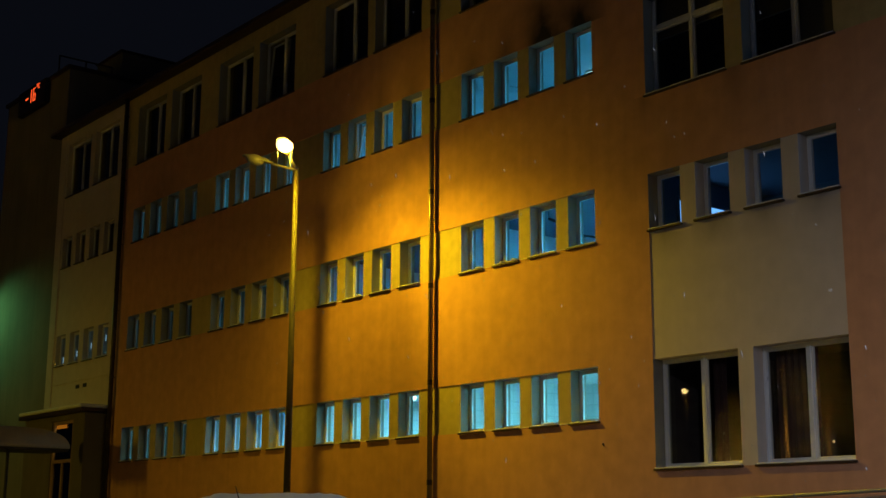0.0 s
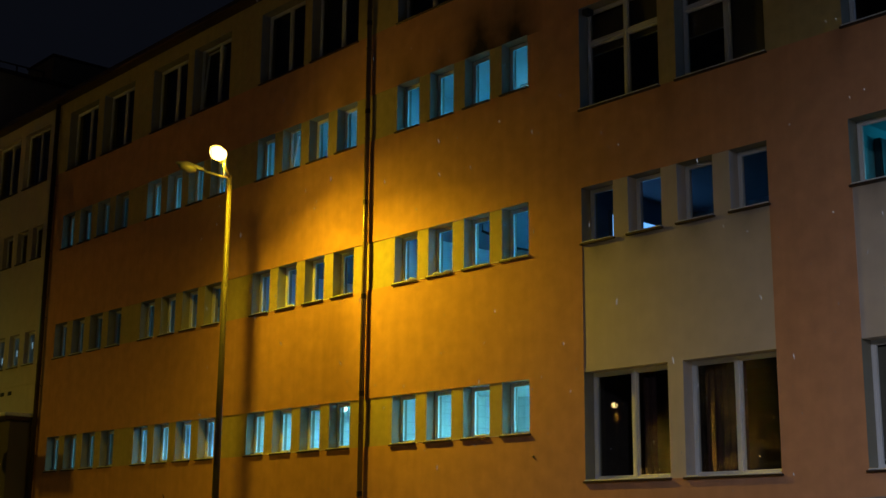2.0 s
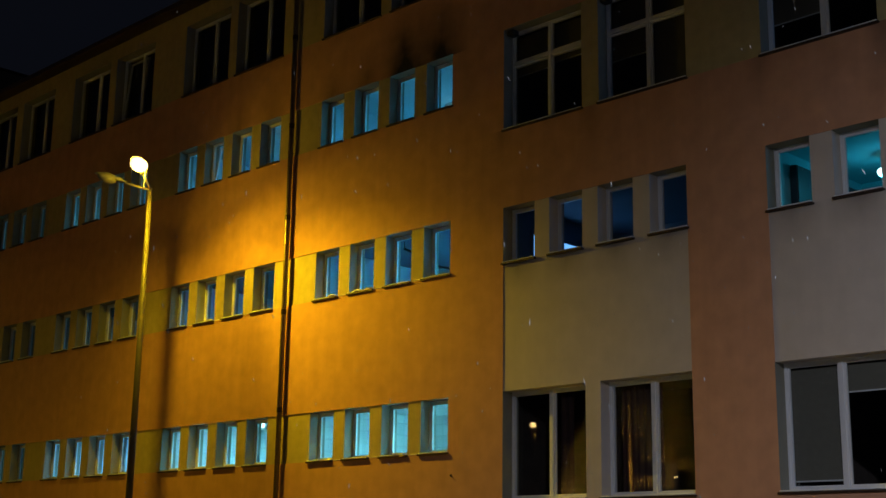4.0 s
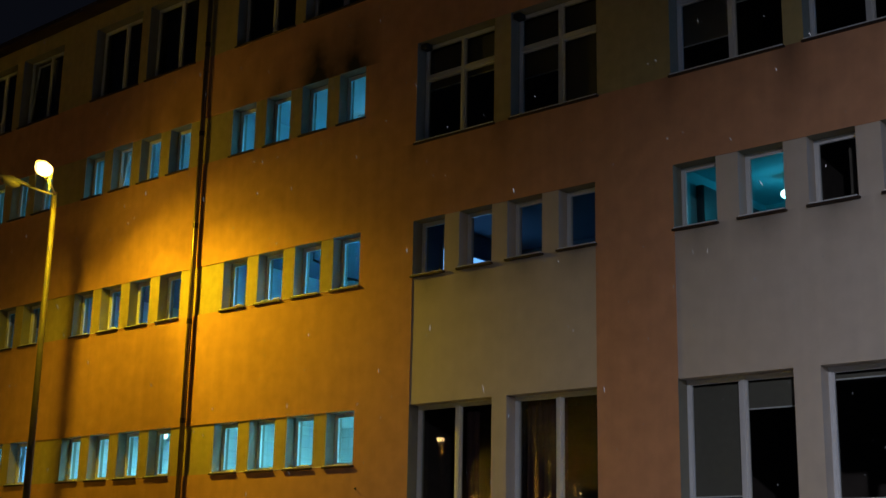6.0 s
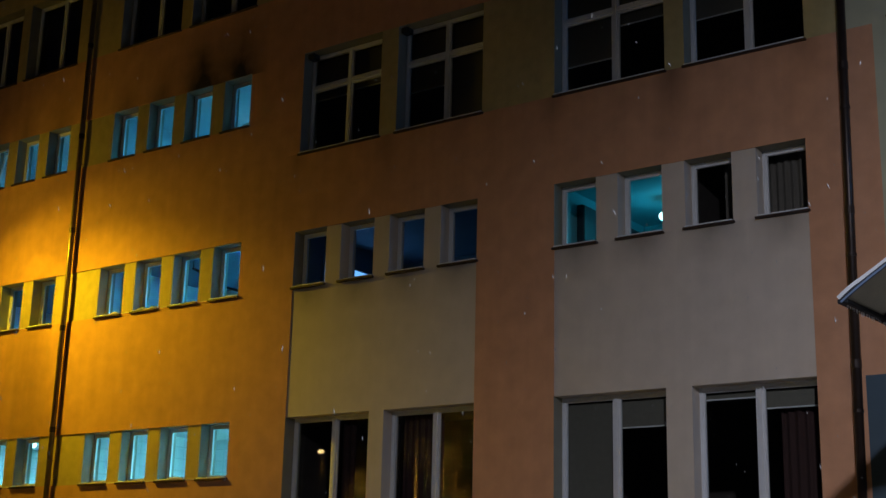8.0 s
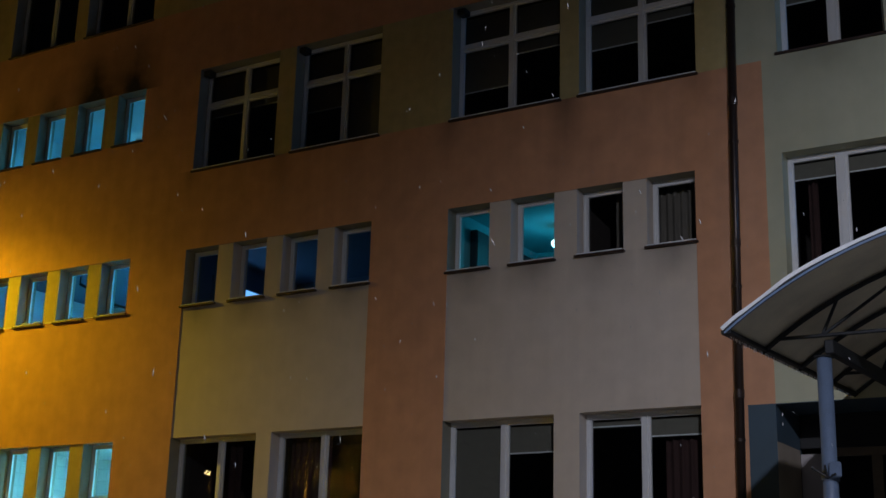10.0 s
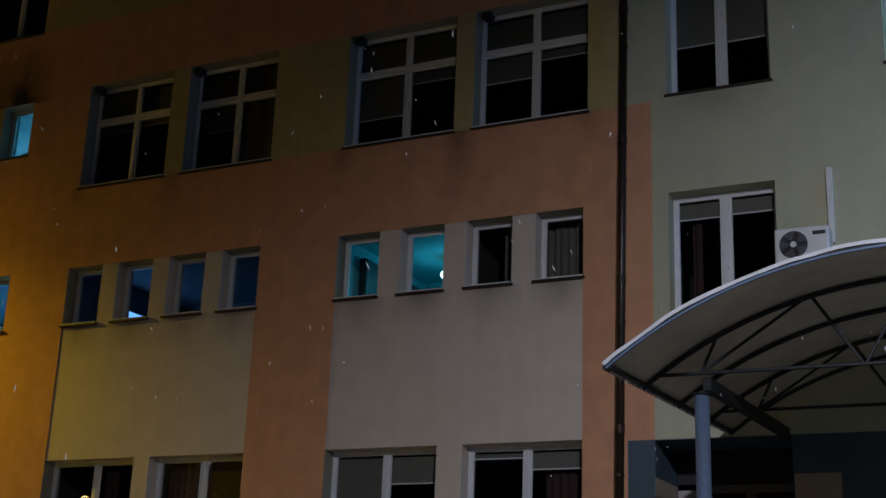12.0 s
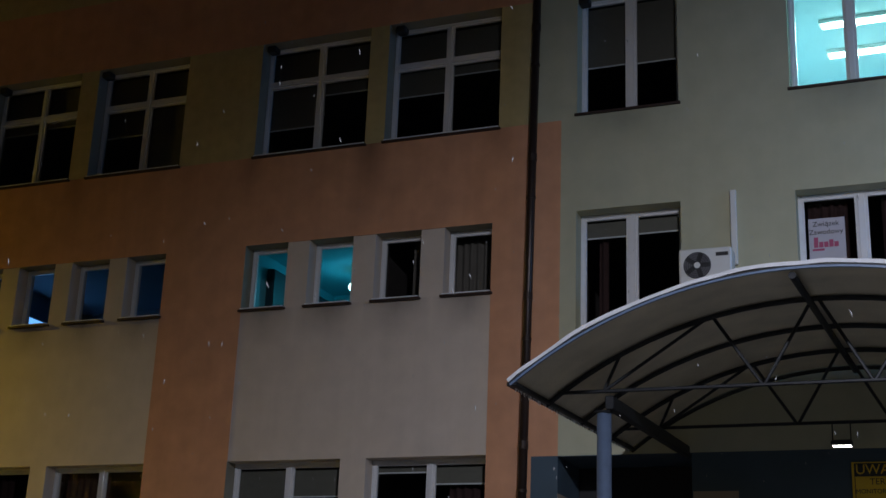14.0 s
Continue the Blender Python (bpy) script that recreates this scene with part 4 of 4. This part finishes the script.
display = thing("temperature_display", "black box display with red glowing temperature digits", "display", at=(-23.3, 0.02, 16.95))
part("case", boxes(((-1.3, -0.12, -0.42), (1.2, 0.09, 0.50)), bev=0.02), BLACK, display)


def glyph(name, segments):
    k = 0.6
    part(name, boxes(*[((x0 * k + 0.05, -0.128, z0 * k + 0.12), (x1 * k + 0.05, -0.121, z1 * k + 0.12)) for x0, x1, z0, z1 in segments]), LED_RED, display, "red glowing display mark")


glyph("minus_sign", ((-1.05, -0.65, -0.10, 0.01),))
glyph("digit", ((-0.24, -0.15, -0.42, 0.40),))
glyph("digit", ((0.08, 0.17, -0.42, 0.40), (0.168, 0.40, 0.31, 0.40), (0.168, 0.40, -0.06, 0.03), (0.168, 0.40, -0.42, -0.33), (0.40, 0.49, -0.42, 0.03)))
glyph("degree_mark", ((0.62, 0.78, 0.50, 0.54), (0.62, 0.78, 0.36, 0.40), (0.62, 0.66, 0.40, 0.50), (0.74, 0.78, 0.40, 0.50)))
glyph("unit_mark", ((0.88, 0.93, 0.22, 0.50), (0.93, 1.12, 0.46, 0.50), (0.93, 1.12, 0.22, 0.26)))

plant = thing("roof_plant", "dark rooftop ventilation block with a metal cap", "roof unit", at=(-21.6, 3.15, 17.5))
part("body", boxes(((-1.5, -0.9, 0), (0.6, 2.6, 1.18)), bev=0.05), DIM, plant)
part("cap", boxes(((-1.55, -0.95, 1.18), (0.65, 2.65, 1.26)), bev=0.03), BROWN_METAL, plant)
mast = thing("roof_railing", "thin dark steel railing on the tower roof", "railing", at=(-21.4, 0.1, 17.5))
for i in range(3):
    bm = bmesh.new()
    tube(bm, (0, i, 0), (0, i, 0.62), 0.03, 8)
    part("post", bm, STEEL, mast)
bm = bmesh.new()
tube(bm, (0, 0, 0.62), (0, 2.0, 0.62), 0.03, 8)
part("rail", bm, STEEL, mast)

PORCH = solid("dark_porch_plaster", (0.13, 0.11, 0.085), 0.9, vary=0.2, scale=1.5, streak=0.5)
WOOD_FRAME = solid("brown_wood_frame", (0.30, 0.19, 0.10), 0.5, vary=0.25, scale=9)
porch = thing("porch", "low flat-roofed entrance porch with a glazed door", "porch")
part("side_wall", boxes(((-15.5, -0.75, -0.05), (-15.3, -0.002, 4.95))), PORCH, porch)
part("side_wall", boxes(((-19.95, -0.75, -0.05), (-19.75, -0.002, 4.95))), PORCH, porch)
part("front_wall", boxes(((-16.13, -0.75, -0.05), (-15.502, -0.55, 4.95)), ((-19.748, -0.75, -0.05), (-17.73, -0.55, 4.95)), ((-17.728, -0.75, 4.78), (-16.132, -0.55, 4.95))), PORCH, porch)
part("roof_slab", boxes(((-20.1, -0.95, 4.952), (-15.2, -0.002, 5.08)), bev=0.02), BROWN_METAL, porch)
part("roof_snow", boxes(((-20.05, -0.96, 5.08), (-15.22, -0.01, 5.19)), bev=0.03), SNOW, porch, "snow on the porch roof")
part("door_frame", boxes(((-17.72, -0.72, 0), (-17.62, -0.62, 4.77)), ((-16.24, -0.72, 0), (-16.14, -0.62, 4.77)), ((-16.98, -0.71, 0), (-16.89, -0.63, 3.5)), ((-17.619, -0.71, 3.5), (-16.241, -0.63, 3.6)), ((-17.619, -0.71, 4.68), (-16.241, -0.63, 4.77)), bev=0.005), WOOD_FRAME, porch)
part("pane", boxes(((-17.619, -0.67, 0.1), (-16.241, -0.664, 4.68))), GLASS, porch)
part("back_panel", boxes(((-17.73, -0.3, 0), (-16.13, -0.28, 4.78))), solid("warm_wood_panel", (0.12, 0.07, 0.035), 0.5), porch)
# Lamplight in the transom imitated by an emitting strip before the glass.
part("lit_transom", boxes(((-17.5, -0.70, 4.55), (-16.75, -0.675, 4.66)), bev=0.004), glowing("warm_transom_glow", (1.0, 0.36, 0.03), 0.16), porch, "warm glow of the transom, put in as an emitting strip")
lamp("porch_light", "AREA", (-16.93, -0.45, 4.72), (-16.93, -0.45, 0), 3.5, (1.0, 0.62, 0.2), size=(0.6, 0.1))


def shelter():
    ob = thing("shelter", "round-topped shelter roof covered with snow on thin posts", "shelter", at=(-14.9, -3.45, 0))
    ob.rotation_euler = (0, 0, radians(90))
    bm = bmesh.new()
    n = 16
    sec = []
    for y in (-0.9, 0.9):
        ring = []
        for i in range(n + 1):
            t = math.pi * i / n
            ring.append((1.75 * math.copysign(abs(math.cos(t)) ** 0.6, math.cos(t)), y, 3.76 + 0.55 * math.sin(t)))
        sec.append([bm.verts.new(p) for p in ring])
    for i in range(n):
        bm.faces.new((sec[0][i], sec[0][i + 1], sec[1][i + 1], sec[1][i]))
    bm.faces.new(sec[0])
    bm.faces.new(sec[1])
    bm.faces.new((sec[0][0], sec[1][0], sec[1][n], sec[0][n]))
    bmesh.ops.recalc_face_normals(bm, faces=bm.faces)
    # Snow toned down to grey, so its dimness is in the colour.
    part("snow_cover", bm, solid("dim_grey_snow_crust", (0.36, 0.34, 0.32), 0.85, vary=0.15, scale=2.5, bump=0.4, fine=40), ob, "rounded snow cover, toned down to grey", smooth=True)
    part("roof_frame", boxes(((-1.72, -0.88, 3.68), (1.72, 0.88, 3.755)), bev=0.01), STEEL, ob)
    for x in (-1.6, 0.0):
        for y in (-0.8, 0.8):
            bm = bmesh.new()
            tube(bm, (x, y, 0), (x, y, 3.68), 0.045, 10)
            part("post", bm, STEEL, ob)
    return ob


shelter()

# ---- ground, cars ----
bm = bmesh.new()
bmesh.ops.create_grid(bm, x_segments=60, y_segments=60, size=600)
one("ground", bm, GROUND, "trampled grey snow covering the yard and street", "ground", "structure")


def car(at, turn, paint, label, tall, antenna):
    ob = thing("car", label, "car", "parked cars", at=at)
    ob.rotation_euler = (0, 0, radians(turn))
    L, W, H = 4.5, 1.8, tall
    bm = bmesh.new()
    prof = [(-2.2, 0.35), (-2.22, 0.8), (-2.1, 1.02), (-1.9, H - 0.35), (-1.55, H - 0.06), (-0.6, H), (0.3, H - 0.03), (0.75, H - 0.15), (1.35, 1.08), (2.1, 0.92), (2.25, 0.7), (2.22, 0.35)]
    sides = []
    for y in (-1, 1):
        sides.append([bm.verts.new((x, y * (W / 2 - (0.16 if z > 1.1 else 0.0)), z)) for x, z in prof])
    n = len(prof)
    for i in range(n):
        bm.faces.new((sides[0][i], sides[0][(i + 1) % n], sides[1][(i + 1) % n], sides[1][i]))
    bm.faces.new(sides[0])
    bm.faces.new(list(reversed(sides[1])))
    bmesh.ops.recalc_face_normals(bm, faces=bm.faces)
    bmesh.ops.bevel(bm, geom=list(bm.edges), offset=0.05, segments=2, affect="EDGES")
    part("body", bm, paint, ob, smooth=True)
    for y in (-1, 1):
        part("side_window", boxes(((-1.7, y * 0.745 - 0.012, 1.14), (0.6, y * 0.745 + 0.012, H - 0.16)), bev=0.01), BLACK, ob, "dark side window")
        for x in (-1.4, 1.4):
            bm = bmesh.new()
            tube(bm, (x, y * 0.72, 0.33), (x, y * 0.92, 0.33), 0.33, 22)
            wheel = part("wheel", bm, RUBBER, ob)
            bm = bmesh.new()
            tube(bm, (x, y * 0.90, 0.33), (x, y * 0.93, 0.33), 0.2, 16)
            part("rim", bm, GALV, wheel)
    bm = bmesh.new()
    bmesh.ops.create_grid(bm, x_segments=36, y_segments=28, size=1.0, matrix=Matrix.Translation((-0.45, 0, H)) @ Matrix.Diagonal((1.2, 0.78, 1, 1)))
    for v in bm.verts:
        ex, ey = abs((v.co.x + 0.45) / 1.2), abs(v.co.y / 0.78)
        v.co.z += 0.14 * (1 - max(ex ** 6, ey ** 6)) + 0.035 * noise.noise(v.co * 2.6) + 0.02 * noise.noise(v.co * 9.0) - 0.04
    part("roof_snow", bm, SNOW, ob, "cushion of snow on the roof", smooth=True)
    if antenna:
        bm = bmesh.new()
        tube(bm, (-1.5, 0.30, H - 0.05), (-1.62, 0.36, H + 0.15), 0.006, 6, 0.003)
        part("antenna", bm, BLACK, ob)
    return ob


DARK_PAINT = solid("dark_car_paint", (0.03, 0.035, 0.05), 0.25, metal=0.3, vary=0.1)
car((10.8, -10.07, 0), 150, DARK_PAINT, "dark tall car with a cushion of snow on its roof", 1.76, True)


car((14.9, -9.2, 0), 60, DARK_PAINT, "dark low car parked in the yard", 1.44, True)


# ---- trees across the street, mirrored in the windows ----
def pine(at, height, bare, seed):
    """A pine: tall bare trunk, whorls of level boughs with feathery sprays of needles."""
    rnd = random.Random(seed)
    ob = thing("tree", "tall pine with feathery snow-dusted boughs", "tree", "trees across the yard", at=at)
    bm = bmesh.new()
    bend = [Vector((rnd.uniform(-0.08, 0.08), rnd.uniform(-0.08, 0.08), height * i / 6)) for i in range(7)]
    for i in range(6):
        tube(bm, bend[i], bend[i + 1], 0.24 - 0.034 * i, 10, 0.206 - 0.034 * i)
    part("trunk", bm, BARK, ob, "rough brown trunk", smooth=True)
    verts, faces, limbs = [], [], bmesh.new()
    z = bare
    while z < height:
        reach = 0.5 + 2.3 * (1 - (z - bare) / (height - bare + 0.1)) * rnd.uniform(0.7, 1.1)
        for k in range(rnd.randint(3, 5)):
            az = rnd.uniform(0, 2 * math.pi)
            u, side = Vector((math.cos(az), math.sin(az), 0)), Vector((-math.sin(az), math.cos(az), 0))
            ln = reach * rnd.uniform(0.7, 1.1)
            root, droop = Vector((0, 0, z)), rnd.uniform(0.05, 0.22)
            tube(limbs, root, root + u * ln * 0.85 + Vector((0, 0, -droop * ln * 0.7)), 0.028, 5, 0.008)
            for s in range(40):
                f = 0.2 + 0.8 * (s + rnd.random()) / 40
                c = root + u * ln * f + side * rnd.gauss(0, 0.16 * (1.25 - f)) * ln + Vector((0, 0, -droop * ln * f * f + rnd.gauss(0, 0.05)))
                d = (u * rnd.uniform(0.5, 1.0) + side * rnd.uniform(-0.8, 0.8) + Vector((0, 0, rnd.uniform(-0.25, 0.35)))).normalized() * rnd.uniform(0.3, 0.62)
                e = d.cross(Vector((rnd.uniform(-1, 1), rnd.uniform(-1, 1), 1))).normalized() * rnd.uniform(0.014, 0.03)
                i = len(verts)
                verts += [c - e, c + e, c + d]
                faces.append((i, i + 1, i + 2))
        z += rnd.uniform(0.28, 0.5)
    part("limbs", limbs, BARK, ob)
    me = bpy.data.meshes.new("crown")
    me.from_pydata(verts, [], faces)
    me.materials.append(NEEDLES)
    crown = new("crown", me)
    crown.parent = ob
    return ob


BARK = solid("bark", (0.06, 0.04, 0.028), 0.9, vary=0.5, scale=3, bump=0.8, fine=14)
NEEDLES = solid("snow_dusted_needles", (0.19, 0.18, 0.14), 0.7, vary=0.35, scale=2)
for i, (x, y, h, bare) in enumerate(((-28.2, -42.5, 13, 3.0), (-24.6, -41.0, 12, 2.2), (-21.75, -41.0, 14, 8.6), (-18.4, -40.2, 12.5, 2.4), (-16.2, -42.0, 13, 2.0), (-22.6, -39.6, 7.4, 1.5))):
    pine((x, y, 0), h, bare, i)

# ---- falling snow ----
rnd = random.Random(5)
verts, faces = [], []
for i in range(1650):
    f = rnd.uniform(0.18, 0.95)
    bx, bz = rnd.uniform(-8, 24), rnd.uniform(1, 15)
    c = Vector((22, -16.8, 1.5)).lerp(Vector((bx, -0.4, bz)), f)
    if i >= 1400:
        c = LAMP + Vector((rnd.gauss(0, 0.9), rnd.gauss(0, 0.7), rnd.gauss(-0.6, 0.8)))
    if (c - LAMP).length < 0.5:
        continue
    s = rnd.uniform(0.0011, 0.0024)
    d = Vector((rnd.uniform(-0.1, 0.55), rnd.uniform(-0.3, 0.3), -1)).normalized() * s * rnd.uniform(2.5, 8.0)
    a, b = Vector((s, 0, 0)), Vector((0, s, 0))
    k = len(verts)
    verts += [c - d, c + a, c + b, c - a, c - b, c + d]
    faces += [(k, k + 1, k + 2), (k, k + 2, k + 3), (k, k + 3, k + 4), (k, k + 4, k + 1), (k + 5, k + 2, k + 1), (k + 5, k + 3, k + 2), (k + 5, k + 4, k + 3), (k + 5, k + 1, k + 4)]
me = bpy.data.meshes.new("snowflakes")
me.from_pydata(verts, [], faces)
me.materials.append(FLAKE)
tagged(new("snowflakes", me), "fine snowflakes falling through the night air", "snow", "", "stuff")
